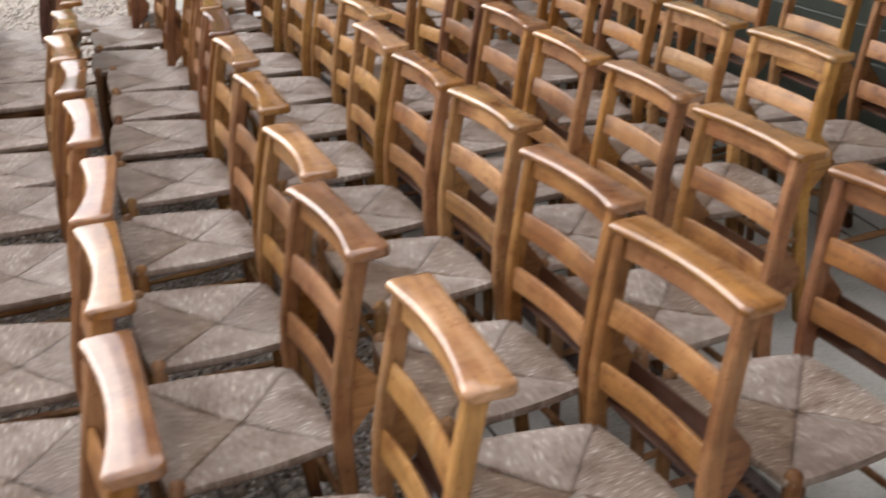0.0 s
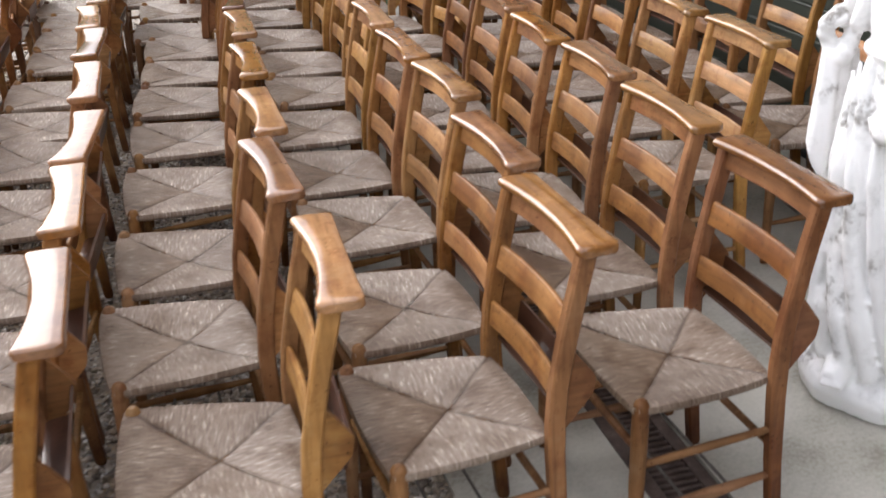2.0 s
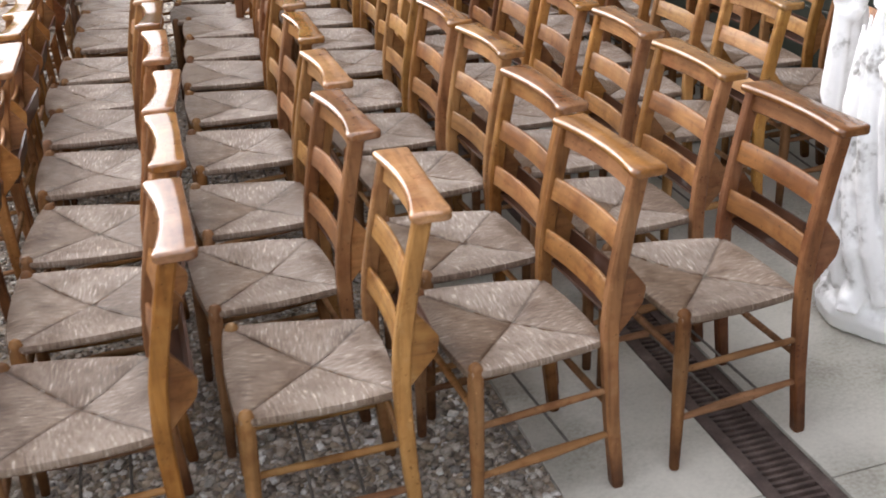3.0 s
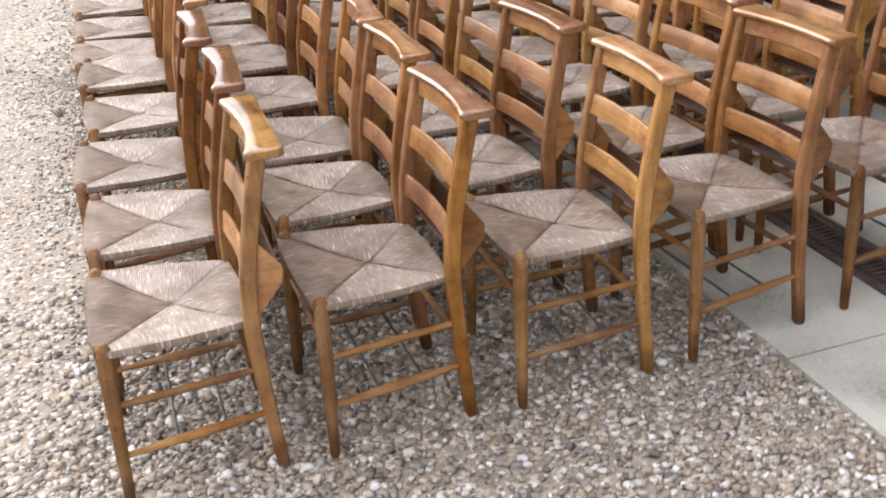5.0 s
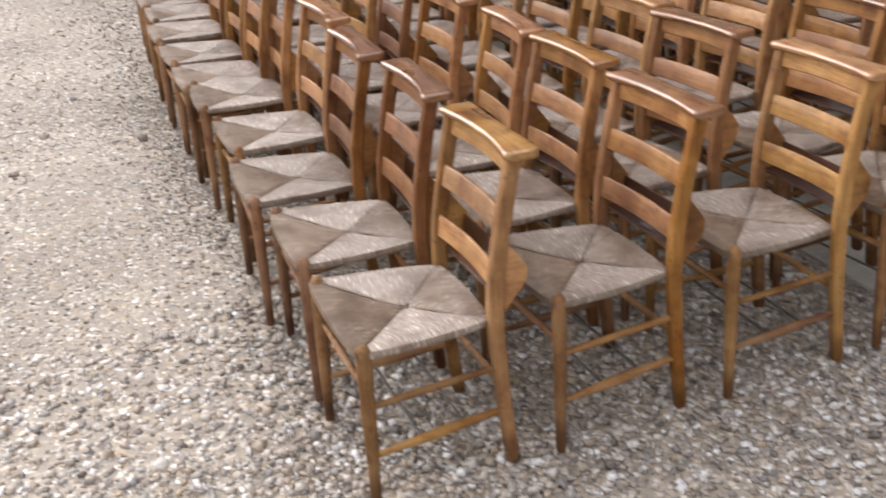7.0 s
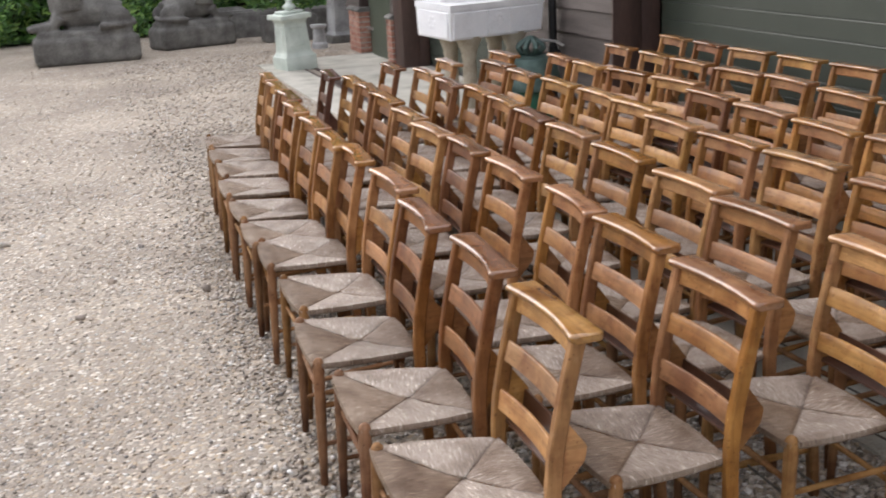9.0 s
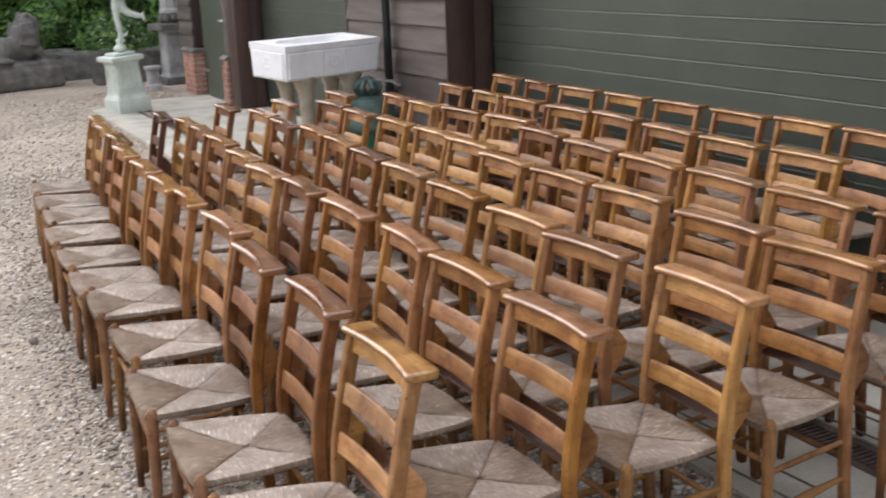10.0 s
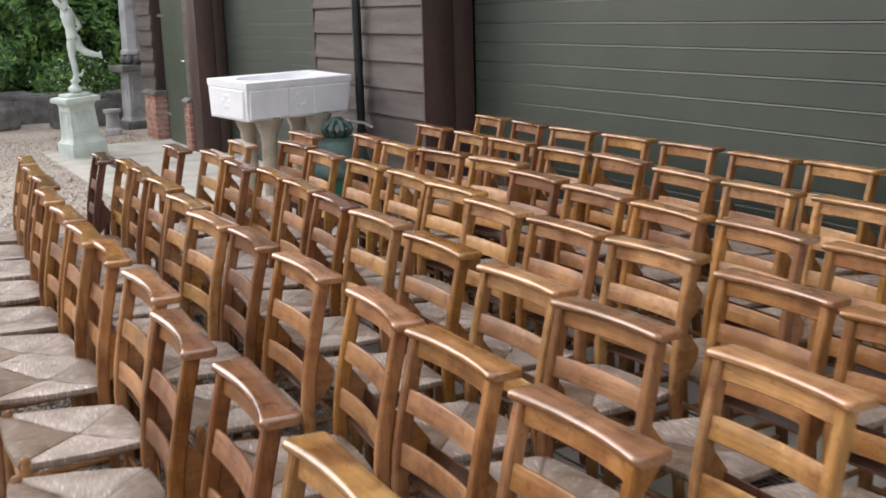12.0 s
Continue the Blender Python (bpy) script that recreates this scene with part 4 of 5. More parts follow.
# other arm folded across, with a round thing held at the hip
add_tube(b, [at(-0.15, 0, 1.33), at(-0.21, 0.08, 1.18), at(-0.14, 0.17, 1.08), at(-0.03, 0.19, 1.06)], [0.085, 0.085, 0.075, 0.045], 12)
blob(b, at(0.035, 0.18, 0.845), (0.07, 0.075, 0.045))
add_tube(b, [at(-0.05, 0.18, 0.86), at(0.0, 0.225, 0.865), at(0.06, 0.23, 0.865), at(0.105, 0.18, 0.865)], [0.014, 0.016, 0.016, 0.014], 8)
add_tube(b, [at(-0.17, 0.14, 1.04), at(-0.2, 0.14, 0.9), at(-0.19, 0.13, 0.66), at(-0.17, 0.12, 0.5)], [0.06, 0.06, 0.05, 0.02], 10)
# long folds that sweep across the skirt
for l0, l1, l2, w in ((0.20, 0.17, 0.08, 0.024), (0.15, 0.11, 0.01, 0.026), (0.09, 0.04, -0.06, 0.024), (0.225, 0.215, 0.16, 0.02), (0.02, -0.04, -0.13, 0.022)):
    f = lambda l: math.sqrt(max(0.0, 0.222 ** 2 - l * l))
    add_tube(b, [at(l0, f(l0) - 0.035, 0.93), at((l0 + l1) / 2 + 0.01, f(l1) - 0.012, 0.7), at(l1, f(l1) + 0.004, 0.48), at((l1 + l2) / 2, f(l2) + 0.012, 0.28), at(l2, f(l2) + 0.02, 0.12)], [0.008, w * 0.7, w, w * 1.15, w], 8)
# girdle and the mantle's edges
for i in range(30):
    a0, a1 = 2 * math.pi * i / 30, 2 * math.pi * (i + 1) / 30
    add_tube(b, [(0.162 * math.cos(a0), 0.185 * math.sin(a0), 1.02), (0.162 * math.cos(a1), 0.185 * math.sin(a1), 1.02)], [0.016, 0.016], 6)
for s0, s1, w in ((0.11, 0.14, 0.020), (0.17, 0.19, 0.016), (0.05, 0.03, 0.018), (-0.02, -0.06, 0.02), (0.14, 0.09, 0.014), (0.08, 0.08, 0.014)):
    d0 = 0.19 - abs(s0) * 0.35
    add_tube(b, [at(s0, d0 - 0.03, 1.0), at(s0 * 1.05, d0 + 0.005, 0.7), at(s1 * 1.1, d0 + 0.02, 0.4), at(s1 * 1.15, d0 + 0.03, 0.14)], [0.008, w * 0.8, w, w * 1.1], 8)
add_tube(b, [at(0.12, 0.08, 1.36), at(0.06, 0.15, 1.24), at(0.0, 0.17, 1.1), at(-0.04, 0.17, 1.03)], [0.018, 0.02, 0.02, 0.016], 8)
add_tube(b, [at(-0.10, 0.08, 1.36), at(-0.04, 0.15, 1.26), at(0.02, 0.17, 1.14)], [0.018, 0.02, 0.016], 8)
carved("robed_statue", b, MARBLE, pose(2.78, 0.765, apron_height(2.78, 0.765) + 0.003, 0, 0, 14) @ Matrix.Diagonal((1, 1, 0.95, 1)), "white weathered stone statue of a robed figure on a round base", "statue", 0.008, 2)

# ---------------------------------------------------------------- white carved basin on columns
FX, FY, FT = 1.957, 6.69, 16.4
font = thing("carved_basin", pose(FX, FY, 0, 0, 0, FT), "white carved stone basin on short stone columns", "basin")
L, W, ZB, ZT = 0.99, 0.51, 0.865, 1.155
TIP = pose(0, 0, ZB, 3.2, -0.3, 0) @ pose(0, 0, -ZB)
b = bmesh.new()
outer = [(0.012, 0.012, ZB), (0.0, 0.0, ZT - 0.05), (-0.006, -0.006, ZT - 0.047), (-0.006, -0.006, ZT)]
loops = []
for ox, oy, z in outer:
    loops.append([b.verts.new(p) for p in ((ox, oy, z), (L - ox, oy, z), (L - ox, W - oy, z), (ox, W - oy, z))])
for r0, r1 in zip(loops, loops[1:]):
    for k in range(4):
        b.faces.new((r0[k], r0[(k + 1) % 4], r1[(k + 1) % 4], r1[k]))
b.faces.new(loops[0][::-1])
# oval hollow in the top
n = 40
rim = [b.verts.new((L / 2 + 0.40 * math.cos(2 * math.pi * k / n), W / 2 + 0.175 * math.sin(2 * math.pi * k / n), ZT)) for k in range(n)]
mid_ = [b.verts.new((L / 2 + 0.36 * math.cos(2 * math.pi * k / n), W / 2 + 0.15 * math.sin(2 * math.pi * k / n), ZT - 0.10)) for k in range(n)]
low_ = [b.verts.new((L / 2 + 0.24 * math.cos(2 * math.pi * k / n), W / 2 + 0.085 * math.sin(2 * math.pi * k / n), ZT - 0.17)) for k in range(n)]
for r0, r1 in ((rim, mid_), (mid_, low_)):
    for k in range(n):
        b.faces.new((r0[k], r0[(k + 1) % n], r1[(k + 1) % n], r1[k]))
b.faces.new(low_)
top = loops[-1]
corner_at = {0: 25, 1: 35, 2: 5, 3: 15}
for k in range(4):
    a0, a1 = corner_at[k], corner_at[(k + 1) % 4]
    idx = [(a0 + i) % n for i in range(((a1 - a0) % n) + 1)]
    for i, j in zip(idx, idx[1:]):
        b.faces.new((top[k], rim[j], rim[i])) if idx.index(i) < len(idx) // 2 else b.faces.new((top[(k + 1) % 4], rim[j], rim[i]))
    b.faces.new((top[k], top[(k + 1) % 4], rim[idx[len(idx) // 2]]))
bmesh.ops.recalc_face_normals(b, faces=b.faces[:])


def relief(bm, panel):
    """A shallow carved rosette, its petals fused into one skin."""
    o = part("carved_relief", bm, FONTSTONE, panel)
    re = o.modifiers.new("fuse", "REMESH")
    re.mode, re.voxel_size, re.use_smooth_shade = "VOXEL", 0.0035, True


part("bowl", b, FONTSTONE, font, smooth=False).matrix_local = TIP
for x0, x1 in ((0.03, 0.38), (0.385, 0.615), (0.62, 0.96)):
    f = part("front_panel", box(x0, x1, -0.008, 0.016, ZB + 0.015, ZT - 0.062, bevel=0.004, seg=1), FONTSTONE, font, smooth=False)
    f.matrix_local = TIP
    if x0 == 0.385:
        c = bmesh.new()
        for i in range(9):
            a = 2 * math.pi * i / 8
            blob(c, (0.5 + (0.05 * math.cos(a) if i < 8 else 0), -0.007, 1.0 + (0.045 * math.sin(a) if i < 8 else 0)), (0.022, 0.0045, 0.020), 2)
        relief(c, f)
f = part("end_panel", box(-0.008, 0.016, 0.04, W - 0.04, ZB + 0.015, ZT - 0.062, bevel=0.004, seg=1), FONTSTONE, font, smooth=False)
f.matrix_local = TIP
c = bmesh.new()
for i in range(6):
    a = 2 * math.pi * i / 6
    blob(c, (-0.007, 0.26 + 0.04 * math.cos(a), 1.0 + 0.045 * math.sin(a)), (0.0045, 0.020, 0.022), 2)
relief(c, f)
shaft = [(0.115, 0.10), (0.115, 0.14), (0.085, 0.17), (0.078, 0.2), (0.082, 0.42), (0.078, 0.60), (0.088, 0.63), (0.082, 0.65), (0.125, 0.735), (0.15, 0.765), (0.15, 0.80)]
for x, y in ((0.27, 0.12), (0.27, 0.39), (0.75, 0.12), (0.75, 0.39)):
    rise = ZB + 0.012 + 0.005 * x + 0.055 * y - 0.80
    part("column", add_lathe(bmesh.new(), [(r * 0.76, z + (rise if z > 0.5 else 0)) for r, z in shaft], 24, (x, y, 0)), SANDSTONE, font)
part("plinth", box(0.1, 0.92, -0.02, 0.53, 0.0, 0.105, bevel=0.012), PALESTONE, font)

# ---------------------------------------------------------------- bronze bell by the wall
bell = thing("bronze_bell", pose(2.69, 6.74, apron_height(2.69, 6.74)), "green bronze bell standing on a bright green drum", "bell")
part("drum", add_lathe(bmesh.new(), [(0.17, 0.0), (0.18, 0.02), (0.18, 0.36), (0.17, 0.385)], 32), BRIGHTGREEN, bell, "bright green painted drum")
part("body", add_lathe(bmesh.new(), [(0.262, 0.39), (0.268, 0.41), (0.255, 0.45), (0.242, 0.50), (0.242, 0.515), (0.234, 0.525), (0.222, 0.61), (0.198, 0.655), (0.13, 0.675), (0.05, 0.68)], 40), BRONZE, bell)
b = bmesh.new()
for k in range(4):
    a = math.pi / 4 * k
    for sgn in (-1, 1):
        pts = [(0.02 * sgn * math.cos(a), 0.02 * sgn * math.sin(a), 0.67)]
        pts += [(sgn * math.cos(a) * (0.02 + 0.075 * math.sin(math.pi * t / 6)), sgn * math.sin(a) * (0.02 + 0.075 * math.sin(math.pi * t / 6)), 0.67 + 0.14 * t / 6) for t in range(1, 7)]
        add_tube(b, pts, [0.02] * 7, 8)
blob(b, (0, 0, 0.81), (0.045, 0.045, 0.03), 2)
for v in b.verts:
    v.co.x, v.co.y, v.co.z = v.co.x * 1.2, v.co.y * 1.2, v.co.z
part("crown", b, BRONZE, bell, "crown of cast loops")
part("lever", tube([(0.05, -0.02, 0.80), (0.2, -0.06, 0.78), (0.27, -0.08, 0.74)], [0.012, 0.011, 0.010], 8), STEEL, bell, "pale metal lever")

# ---------------------------------------------------------------- running boy on a pedestal
ped = thing("pedestal", pose(1.835, 12.9, -0.004, 0, -3.5, 14) @ Matrix.Diagonal((0.91, 0.91, 0.94, 1)), "pale green-white painted square pedestal with sunk panels", "pedestal")
part("plinth", box(-0.245, 0.245, -0.245, 0.245, -0.01, 0.20, bevel=0.01), PAINTSTONE, ped)
b = bmesh.new()
rings = []
for z, r in ((0.20, 0.228), (0.225, 0.212), (0.25, 0.198), (0.28, 0.192), (0.66, 0.175), (0.69, 0.186), (0.715, 0.206)):
    rings.append([b.verts.new(p) for p in ((-r, -r, z), (r, -r, z), (r, r, z), (-r, r, z))])
for r0, r1 in zip(rings, rings[1:]):
    for k in range(4):
        b.faces.new((r0[k], r0[(k + 1) % 4], r1[(k + 1) % 4], r1[k]))
b.faces.new(rings[0][::-1])
b.faces.new(rings[-1])
part("shaft", b, PAINTSTONE, ped, smooth=False)
for ang in (0, 90, 180, 270):
    fr = bmesh.new()
    for x0, x1, z0, z1 in ((-0.12, 0.12, 0.60, 0.62), (-0.12, 0.12, 0.335, 0.355), (-0.12, -0.103, 0.355, 0.60), (0.103, 0.12, 0.355, 0.60)):
        add_box(fr, x0, x1, -0.197, -0.176, z0, z1, bevel=0.003, seg=1)
    bmesh.ops.rotate(fr, verts=fr.verts, matrix=Matrix.Rotation(radians(ang), 3, "Z"))
    part("panel_moulding", fr, PAINTSTONE, ped)
part("cornice", box(-0.25, 0.25, -0.25, 0.25, 0.714, 0.785, bevel=0.018), PAINTSTONE, ped)
part("cap_block", box(-0.16, 0.16, -0.16, 0.16, 0.785, 0.825, bevel=0.01), PAINTSTONE, ped)

b = bmesh.new()
blob(b, (0, 0, 0.05), (0.085, 0.085, 0.05))
add_tube(b, [(0.0, 0, 0.06), (0.0, 0, 0.13), (0.01, 0.0, 0.2)], [0.05, 0.04, 0.03], 10)
add_tube(b, [(0.0, 0, 0.12), (-0.05, 0, 0.14), (0.07, 0, 0.16)], [0.03, 0.03, 0.02], 8)
add_tube(b, [(0.02, 0, 0.16), (0.01, 0, 0.32), (-0.02, 0, 0.44), (-0.02, 0, 0.56), (0.0, 0, 0.68)], [0.028, 0.042, 0.038, 0.055, 0.07], 12)
add_tube(b, [(0.02, 0.02, 0.68), (0.07, 0.03, 0.55), (0.14, 0.03, 0.50), (0.24, 0.03, 0.47), (0.31, 0.03, 0.46)], [0.07, 0.055, 0.045, 0.036, 0.026], 12)
add_tube(b, [(0.30, 0.03, 0.46), (0.33, 0.03, 0.41), (0.31, 0.03, 0.52)], [0.026, 0.022, 0.014], 8)
add_tube(b, [(0.06, 0, 0.21), (0.11, 0, 0.25), (0.09, 0, 0.21)], [0.02, 0.03, 0.012], 8)
add_tube(b, [(0.0, 0, 0.66), (-0.02, 0, 0.78), (-0.05, 0, 0.92), (-0.06, 0, 1.02)], [0.085, 0.075, 0.095, 0.08], 14, (1.1, 0.85))
add_tube(b, [(-0.05, 0.09, 1.0), (0.03, 0.12, 0.9), (0.09, 0.10, 0.80), (0.03, 0.06, 0.73)], [0.04, 0.034, 0.03, 0.024], 10)
add_tube(b, [(-0.06, -0.09, 1.0), (-0.16, -0.12, 1.08), (-0.22, -0.10, 1.22), (-0.24, -0.08, 1.36)], [0.04, 0.034, 0.03, 0.022], 10)
add_tube(b, [(-0.06, 0, 1.04), (-0.07, 0, 1.1)], [0.04, 0.04], 8)
blob(b, (-0.08, 0, 1.18), (0.075, 0.068, 0.09))
blob(b, (-0.07, 0, 1.25), (0.08, 0.072, 0.04))
carved("running_boy_statue", b, PAINTSTONE, pose(1.805, 12.9, 0.768, 0, 2.5, -12), "slim white painted statue of a running winged youth", "statue", 0.012)

# ---------------------------------------------------------------- stone column pedestal, troughs and lions
col = thing("stone_column", pose(3.25, 16.1, -0.05, 0, 0, 8), "pale grey stone column on a panelled pedestal", "column")
part("foot_block", box(-0.27, 0.27, -0.27, 0.27, -0.01, 0.16, bevel=0.012), GREYSTONE, col)
b = bmesh.new()
rings = []
for z, r in ((0.16, 0.20), (0.22, 0.175), (0.86, 0.165), (0.9, 0.2)):
    rings.append([b.verts.new(p) for p in ((-r, -r, z), (r, -r, z), (r, r, z), (-r, r, z))])
for r0, r1 in zip(rings, rings[1:]):
    for k in range(4):
        b.faces.new((r0[k], r0[(k + 1) % 4], r1[(k + 1) % 4], r1[k]))
b.faces.new(rings[0][::-1])
b.faces.new(rings[-1])
part("die", b, PALESTONE, col, smooth=False)
for ang in (0, 90, 180, 270):
    fr = bmesh.new()
    for x0, x1, z0, z1 in ((-0.11, 0.11, 0.80, 0.82), (-0.11, 0.11, 0.28, 0.30), (-0.11, -0.095, 0.30, 0.80), (0.095, 0.11, 0.30, 0.80)):
        add_box(fr, x0, x1, -0.181, -0.165, z0, z1)
    bmesh.ops.rotate(fr, verts=fr.verts, matrix=Matrix.Rotation(radians(ang), 3, "Z"))
    part("panel_moulding", fr, PALESTONE, col, smooth=False)
part("cap_slab", box(-0.30, 0.30, -0.30, 0.30, 0.90, 1.0, bevel=0.015), GREYSTONE, col)
for k in range(8):
    a = math.pi / 4 * k
    c = bmesh.new()
    blob(c, (0.15 * math.cos(a), 0.15 * math.sin(a), 1.08), (0.065, 0.065, 0.075), 2)
    part("ball", c, GREYSTONE, col)
part("shaft", add_lathe(bmesh.new(), [(0.12, 1.0), (0.13, 1.14), (0.19, 1.16), (0.19, 1.21), (0.165, 1.24), (0.16, 1.9), (0.14, 2.6), (0.2, 2.66), (0.2, 2.72)], 8), PALESTONE, col, smooth=False)

stub = link("stone_stub_pedestal", add_lathe(bmesh.new(), [(0.16, -0.01), (0.16, 0.08), (0.125, 0.12), (0.12, 0.36), (0.16, 0.40), (0.16, 0.45)], 20), PALESTONE)
stub.matrix_world = pose(2.70, 15.3, 0) @ Matrix.Scale(0.8, 4)
tagged(stub, "short round weathered stone pedestal on the gravel", "pedestal")


def trough(x, y, turn, length, label):
    b = bmesh.new()
    add_box(b, -length / 2, length / 2, -0.24, 0.24, -0.02, 0.44, bevel=0.03)
    add_box(b, -length / 2 + 0.07, length / 2 - 0.07, -0.17, 0.17, 0.40, 0.455, bevel=0.01)
    for v in b.verts:
        v.co += Vector((random.uniform(-1, 1), random.uniform(-1, 1), random.uniform(-1, 1))) * 0.008
    o = link("stone_trough", b, GREYSTONE)
    o.matrix_world = pose(x, y, 0, 0, 0, turn)
    return tagged(o, label, "trough", "row of stone troughs")


trough(2.35, 18.3, 6, 1.3, "mossy grey stone trough before the hedge")
trough(1.55, 19.2, 0, 1.2, "mossy grey stone trough before the hedge")
trough(3.6, 18.0, 4, 1.0, "mossy grey stone trough before the hedge")


def lion(x, y, turn, flip, label, size=1.0):
    """A recumbent lion on its rough oblong base."""
    b = bmesh.new()
    add_box(b, -0.78, 0.78, -0.34, 0.34, -0.02, 0.40, bevel=0.07)
    add_box(b, -0.70, 0.70, -0.29, 0.29, 0.36, 0.50, bevel=0.06)
    f = flip
    add_tube(b, [(f * 0.55, 0, 0.66), (f * 0.25, 0, 0.74), (f * -0.1, 0, 0.72), (f * -0.38, 0, 0.80)], [0.22, 0.235, 0.22, 0.24], 16, (0.9, 1.0))
    for s in (-1, 1):
        blob(b, (f * 0.46, s * 0.17, 0.64), (0.24, 0.11, 0.18), 3)
        add_tube(b, [(f * 0.5, s * 0.24, 0.52), (f * 0.2, s * 0.27, 0.52)], [0.07, 0.06], 10)
        add_tube(b, [(f * -0.36, s * 0.16, 0.7), (f * -0.46, s * 0.17, 0.56), (f * -0.74, s * 0.17, 0.54)], [0.11, 0.08, 0.06], 10)
        blob(b, (f * -0.76, s * 0.17, 0.535), (0.08, 0.07, 0.05), 2)
    add_tube(b, [(f * -0.20, 0, 0.78), (f * -0.22, 0, 0.98), (f * -0.24, 0, 1.12)], [0.27, 0.27, 0.22], 16)
    blob(b, (f * -0.27, 0, 1.18), (0.20, 0.20, 0.20), 3)
    blob(b, (f * -0.44, 0, 1.12), (0.11, 0.11, 0.10), 3)
    blob(b, (f * -0.43, 0, 1.23), (0.07, 0.13, 0.06), 2)
    for s in (-1, 1):
        blob(b, (f * -0.23, s * 0.16, 1.35), (0.05, 0.04, 0.06), 2)
        for q in range(4):
            add_tube(b, [(f * (-0.26 + 0.06 * q), s * 0.2, 1.2), (f * (-0.26 + 0.07 * q), s * 0.24, 1.0), (f * (-0.30 + 0.08 * q), s * 0.2, 0.8)], [0.05, 0.055, 0.03], 8)
    add_tube(b, [(f * 0.72, 0, 0.6), (f * 0.74, -0.2, 0.55), (f * 0.5, -0.31, 0.54), (f * 0.2, -0.33, 0.54)], [0.045, 0.04, 0.04, 0.05], 8)
    return carved("lion_statue", b, GREYSTONE, pose(x, y, 0, 0, 0, turn) @ Matrix.Scale(size, 4), label, "statue", 0.022)


lion(-0.78, 16.0, 3, 1, "weathered dark grey stone recumbent lion on a mossy block")
lion(0.95, 17.2, 20, -1, "weathered grey stone recumbent lion on a squared block", 0.87)

# ---------------------------------------------------------------- hedge


def leaves(name, label, category, spots, size, material):
    """Many folded leaves as one object; spots are (place, outward) pairs."""
    co, faces = [], []
    for p, o in spots:
        o = (o + Vector((random.gauss(0, 0.5), random.gauss(0, 0.5), random.gauss(0.15, 0.5)))).normalized()
        t = Vector((random.gauss(0, 1), random.gauss(0, 1), random.gauss(-0.4, 0.8)))
        a = (t - o * t.dot(o)).normalized()
        c = o.cross(a)
        s = size * random.uniform(0.6, 1.3)
        k = len(co)
        co += [tuple(p - a * s), tuple(p + c * s * 0.42 + o * s * 0.12), tuple(p + a * s - o * s * 0.2), tuple(p - c * s * 0.42 + o * s * 0.12)]
        faces += [(k, k + 1, k + 2), (k, k + 2, k + 3)]
    me = bpy.data.meshes.new(name)
    me.from_pydata(co, [], faces)
    me.materials.append(material)
    return tagged(new(name, me), label, category, kind="stuff")


def hedge_face(u, z):
    return 19.7 + 0.9 * noise.noise(Vector((u * 0.55, z * 0.6, 3.0))) + 0.75 * noise.noise(Vector((u * 1.7, z * 1.6, 9.0))) + 0.10 * z


def hedge_top(u):
    """Clipped low to one side; unseen tree height added towards the building darkens reflections."""
    return 3.9 + 10.0 / (1 + math.exp(-2.2 * (u - 2.2))) + 0.4 * noise.noise(Vector((u * 0.9, 0, 5)))


spots = []
for _ in range(62000):
    u = random.uniform(-9.0, 6.5)
    z = random.uniform(0.05, 4.6) if random.random() < 0.84 else random.uniform(4.4, 14.0)
    if z > hedge_top(u) + 0.15:
        continue
    y = hedge_face(u, z) + random.uniform(-0.12, 0.22) - 0.02
    spots.append((Vector((u, y, z)), Vector((0, -1, 0.25))))
leaves("hedge", "tall dense glossy green laurel hedge", "hedge", spots, 0.085, LEAF)
# solid core behind the leaves; its dark colour stands in for inner shade
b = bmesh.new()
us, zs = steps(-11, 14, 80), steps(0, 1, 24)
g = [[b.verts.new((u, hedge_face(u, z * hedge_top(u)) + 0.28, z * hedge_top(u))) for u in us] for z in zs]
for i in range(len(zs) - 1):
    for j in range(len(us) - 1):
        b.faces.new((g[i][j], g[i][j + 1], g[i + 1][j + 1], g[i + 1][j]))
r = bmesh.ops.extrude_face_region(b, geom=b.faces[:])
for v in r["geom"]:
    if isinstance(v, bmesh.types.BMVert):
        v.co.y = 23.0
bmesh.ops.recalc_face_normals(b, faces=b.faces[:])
tagged(link("hedge_shade_core", b, SOIL_AND_HEDGE_SHADE), "dark core of the laurel hedge, coloured as its inner shade", "hedge", kind="stuff")
def boundary(name, x0, y0, x1, y1, top, label):
    """A clipped hedge along a line, uneven on its face and top."""
    b = bmesh.new()
    a, e = Vector((x0, y0, 0)), Vector((x1, y1, 0))
    d = (e - a).normalized()
    out = Vector((-d.y, d.x, 0))
    n = int((e - a).length / 0.5)
    rows = []
    for i in range(n + 1):
        p = a.lerp(e, i / n)
        ring = []
        for off, h in ((0, 0), (0.05, 0.3), (0.1, 0.6), (0.2, 0.9), (0.6, 1.0), (1.2, 0.98), (1.5, 0)):
            q = p + out * (off + 0.35 * noise.noise(Vector((i * 0.4, h * 4, top))))
            ring.append(b.verts.new((q.x, q.y, max(-0.02, h * top * (1 + 0.08 * noise.noise(Vector((i * 0.5, h * 2, 7))))) if h else -0.02)))
        rows.append(ring)
    for r0, r1 in zip(rows, rows[1:]):
        for k in range(6):
            b.faces.new((r0[k], r1[k], r1[k + 1], r0[k + 1]))
    bmesh.ops.recalc_face_normals(b, faces=b.faces[:])
    return tagged(link(name, b, BOUNDARY), label, "hedge", kind="stuff")


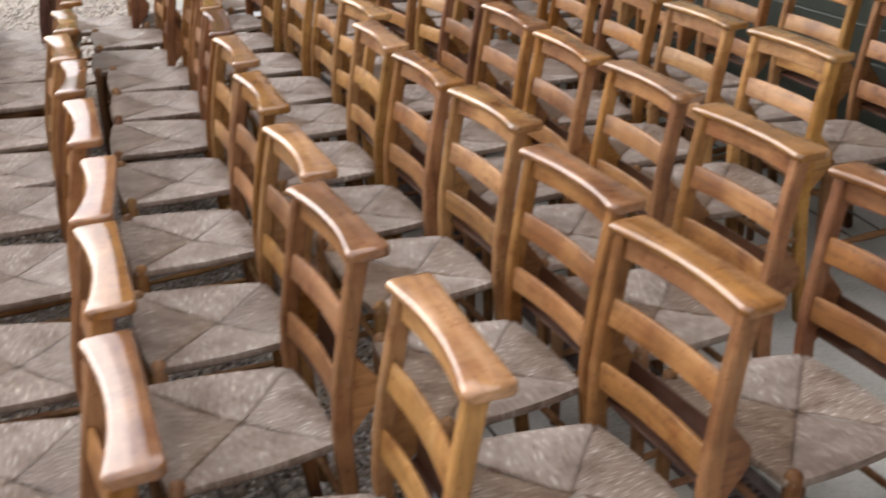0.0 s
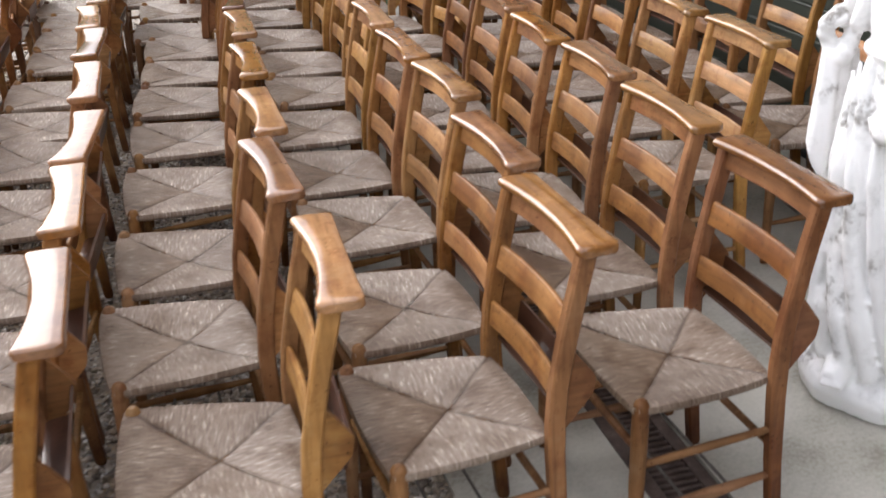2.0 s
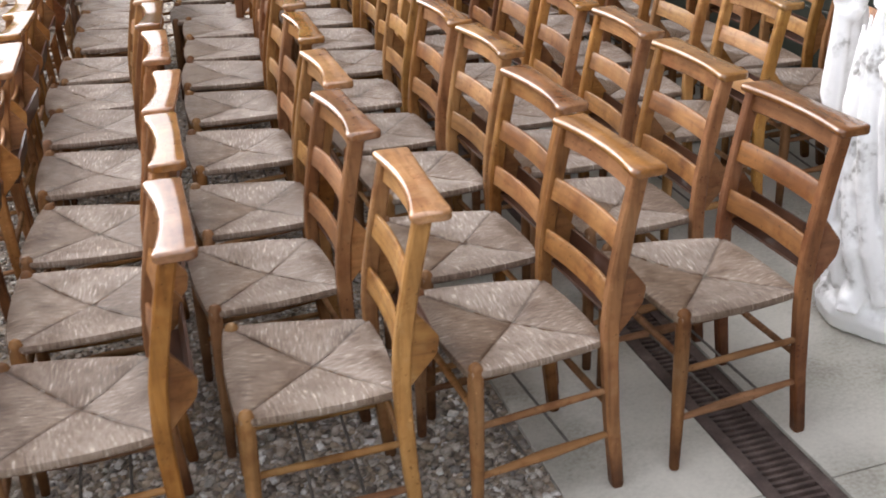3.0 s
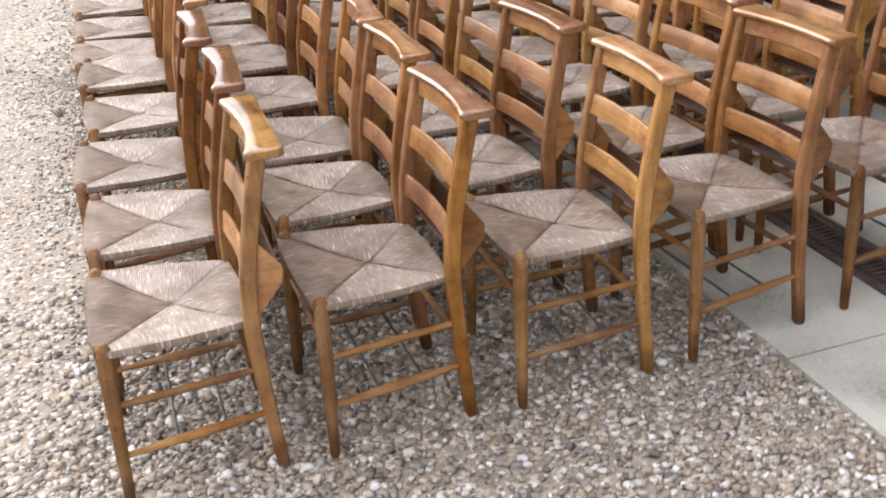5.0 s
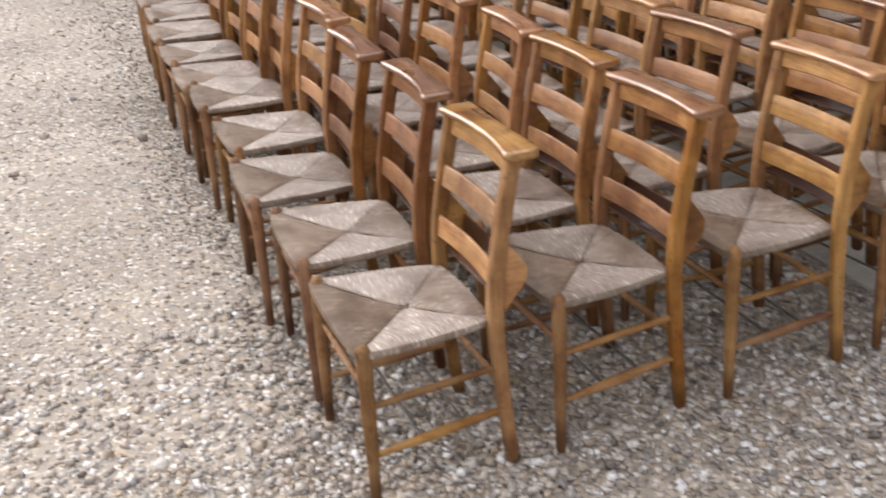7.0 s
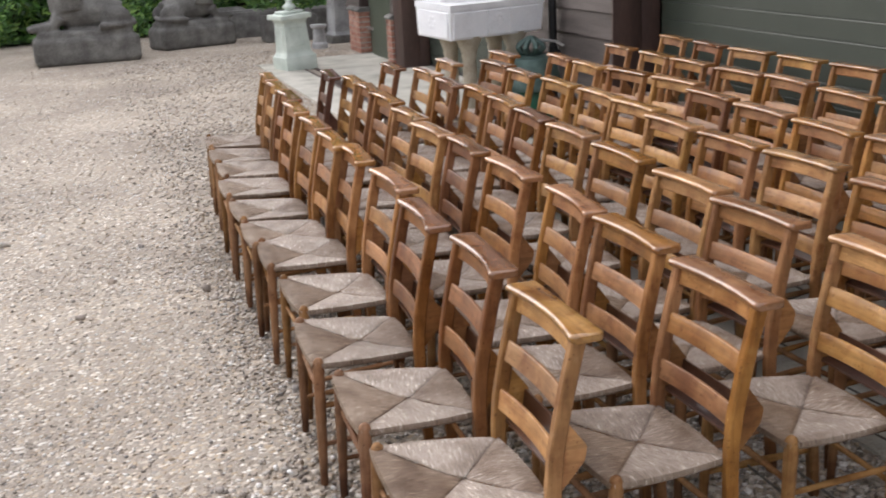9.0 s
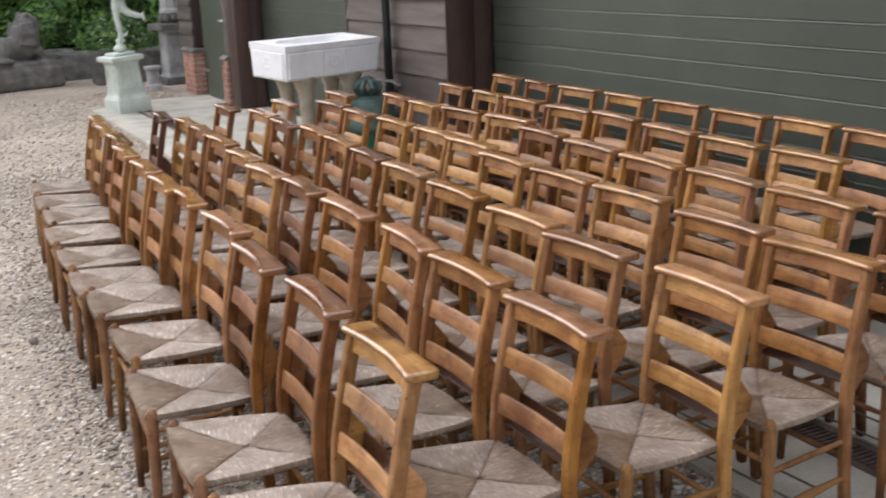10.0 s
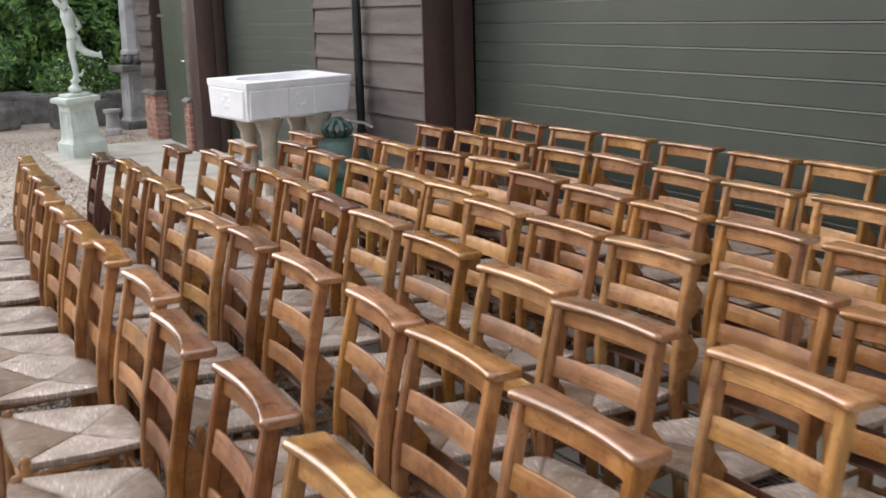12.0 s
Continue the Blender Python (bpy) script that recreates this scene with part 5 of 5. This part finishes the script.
BOUNDARY = mottled("hedge_foliage", [(0.3, (0.012, 0.03, 0.008)), (0.5, (0.035, 0.085, 0.018)), (0.75, (0.07, 0.14, 0.03))], 9, 0.8, 0.9, 40, dist=0.05)
# both hedges are out of view, added to hold low sky light off the chairs
boundary("unseen_side_hedge", -7.0, -9.0, -9.5, 20.5, 3.2, "unseen green hedge added along the open side to block low sky light")
boundary("unseen_end_hedge", 7.5, -9.5, -7.5, -9.5, 3.0, "unseen green hedge added across the end to block low sky light")

# a low dark shrub with small white flowers behind the youth
spots = []
for _ in range(1800):
    a, e = random.uniform(0, 2 * math.pi), random.uniform(-0.2, 1.4)
    d = Vector((math.cos(a) * math.cos(e), math.sin(a) * math.cos(e), math.sin(e)))
    spots.append((Vector((2.55, 17.0, 0.62)) + Vector((d.x * 0.55, d.y * 0.4, d.z * 0.5)) * random.uniform(0.6, 1.05), d))
leaves("shrub", "low dark green shrub in a stone trough", "shrub", spots, 0.04, LEAF)
planter = link("shrub_planter", box(2.1, 3.0, 16.75, 17.25, -0.01, 0.42, bevel=0.03), GREYSTONE)
tagged(planter, "weathered stone planter holding a dark shrub", "planter")
FLOWER = mottled("white_petals", [(0.3, (0.6, 0.6, 0.58)), (0.8, (0.8, 0.8, 0.78))], 20, 0.6, 0.1)
spots = [(Vector((2.55 + random.gauss(0, 0.3), 16.55 + random.uniform(-0.05, 0.15), 0.8 + random.gauss(0, 0.14))), Vector((0, -1, 0.4))) for _ in range(60)]
leaves("white_flowers", "small white flowers on a dark shrub", "flowers", spots, 0.018, FLOWER)

# ---------------------------------------------------------------- loose pebbles


def pebbles(name, x0, x1, y0, y1, count, rmin, rmax, seed, keep=None, split=False):
    """Loose stones: rounded ones, or flakes with few faces where split is set."""
    rng = np.random.default_rng(seed)
    phi = (1 + 5 ** 0.5) / 2
    ico = np.array([(-1, phi, 0), (1, phi, 0), (-1, -phi, 0), (1, -phi, 0), (0, -1, phi), (0, 1, phi), (0, -1, -phi), (0, 1, -phi), (phi, 0, -1), (phi, 0, 1), (-phi, 0, -1), (-phi, 0, 1)]) / (1 + phi**2) ** 0.5
    tri = np.array([(0, 11, 5), (0, 5, 1), (0, 1, 7), (0, 7, 10), (0, 10, 11), (1, 5, 9), (5, 11, 4), (11, 10, 2), (10, 7, 6), (7, 1, 8), (3, 9, 4), (3, 4, 2), (3, 2, 6), (3, 6, 8), (3, 8, 9), (4, 9, 5), (2, 4, 11), (6, 2, 10), (8, 6, 7), (9, 8, 1)])
    if split:
        ico = np.array([(x, y, z) for x in (-1, 1) for y in (-1, 1) for z in (-1, 1)]) / 3**0.5
        tri = np.array([(0, 1, 3), (0, 3, 2), (4, 6, 7), (4, 7, 5), (0, 4, 5), (0, 5, 1), (2, 3, 7), (2, 7, 6), (0, 2, 6), (0, 6, 4), (1, 5, 7), (1, 7, 3)])
    corners = len(ico)
    xy = rng.uniform((x0, y0), (x1, y1), (count, 2))
    if keep is not None:
        xy = xy[keep(xy[:, 0], xy[:, 1])]
    n = len(xy)
    r = rmin + (rmax - rmin) * rng.beta(1.3, 3.4, n)
    axes = np.stack([r * rng.uniform(0.85, 1.3, n), r * rng.uniform(0.7, 1.0, n), r * rng.uniform(0.42, 0.8, n)], 1)
    v = ico[None] * (1 + rng.uniform(-0.34, 0.3, (n, corners, 1))) * axes[:, None]
    a, t = rng.uniform(0, 2 * np.pi, n), rng.normal(0, 0.35, n)
    ca, sa, ct, st = np.cos(a), np.sin(a), np.cos(t), np.sin(t)
    x, y, z = v[..., 0], v[..., 1], v[..., 2]
    y, z = y * ct[:, None] - z * st[:, None], y * st[:, None] + z * ct[:, None]
    x, y = x * ca[:, None] - y * sa[:, None], x * sa[:, None] + y * ca[:, None]
    lift = axes[:, 2] * rng.uniform(-0.1, 0.75, n) - 0.010 - 0.0055 * np.clip((-0.35 - xy[:, 0]) / 0.4, 0, 1)
    v = np.stack([x + xy[:, :1], y + xy[:, 1:], z + lift[:, None]], -1).reshape(-1, 3)
    f = (tri[None] + corners * np.arange(n)[:, None, None]).reshape(-1, 3)
    me = bpy.data.meshes.new(name)
    me.vertices.add(len(v))
    me.vertices.foreach_set("co", v.ravel())
    me.loops.add(f.size)
    me.loops.foreach_set("vertex_index", f.ravel())
    me.polygons.add(len(f))
    me.polygons.foreach_set("loop_start", np.arange(0, f.size, 3))
    me.update(calc_edges=True)
    me.materials.append(PEBBLE)
    return tagged(new(name, me), "loose mixed flint gravel of tan, grey and white pebbles", "gravel", kind="stuff")


def off_paving(x, y):
    """Gravel only, thinned where sand shows through beside the rows."""
    sandy = np.sin(2.3 * x + 1.1 * y + 1) + np.sin(1.7 * x - 2.9 * y) + np.where(x < -0.45, 0.9, -0.6)
    worn = np.modf(np.abs(np.sin(x * 91.7 + y * 47.3)) * 1000)[0] < np.clip(0.42 * sandy, 0, 0.68)
    rim = np.minimum(x + 3.4 + 0.5 * np.sin(3 * y), (y + 2.2 + 0.3 * np.sin(4 * x)) * 0.8)
    worn |= np.modf(np.abs(np.sin(x * 57.3 + y * 83.9)) * 1000)[0] > np.clip(rim, 0.0, 1.0)
    return ((x < EDGE - 0.004) | (y > FAR_END + np.where(x > DRAIN[0], 0.3, 0.0))) & ~worn


pebbles("gravel", -1.8, EDGE, -0.8, 1.5, 38000, 0.007, 0.025, 1, off_paving, True)
pebbles("gravel", -3.4, -1.8, -2.2, 1.5, 24000, 0.005, 0.016, 8, off_paving, True)
pebbles("gravel", -1.8, EDGE, -2.2, -0.8, 7000, 0.007, 0.022, 9, off_paving, True)
pebbles("gravel", -3.4, 0.2, 1.5, 4.5, 34000, 0.006, 0.016, 2, off_paving, True)
pebbles("gravel", 0.2, EDGE, 1.5, 5.9, 14000, 0.006, 0.017, 3, off_paving, True)
pebbles("gravel", -3.4, 1.4, 4.5, 9.0, 16000, 0.008, 0.019, 4, off_paving, True)
pebbles("gravel", -3.4, 3.0, 9.0, 15.5, 8000, 0.009, 0.020, 6, off_paving, True)
# larger grey stones among them
pebbles("gravel", -2.6, -0.2, -0.9, 6.0, 90, 0.018, 0.04, 7, off_paving)
# a few strays on the edge of the concrete
pebbles("gravel", EDGE, EDGE + 0.12, -0.7, 1.2, 60, 0.004, 0.009, 5)
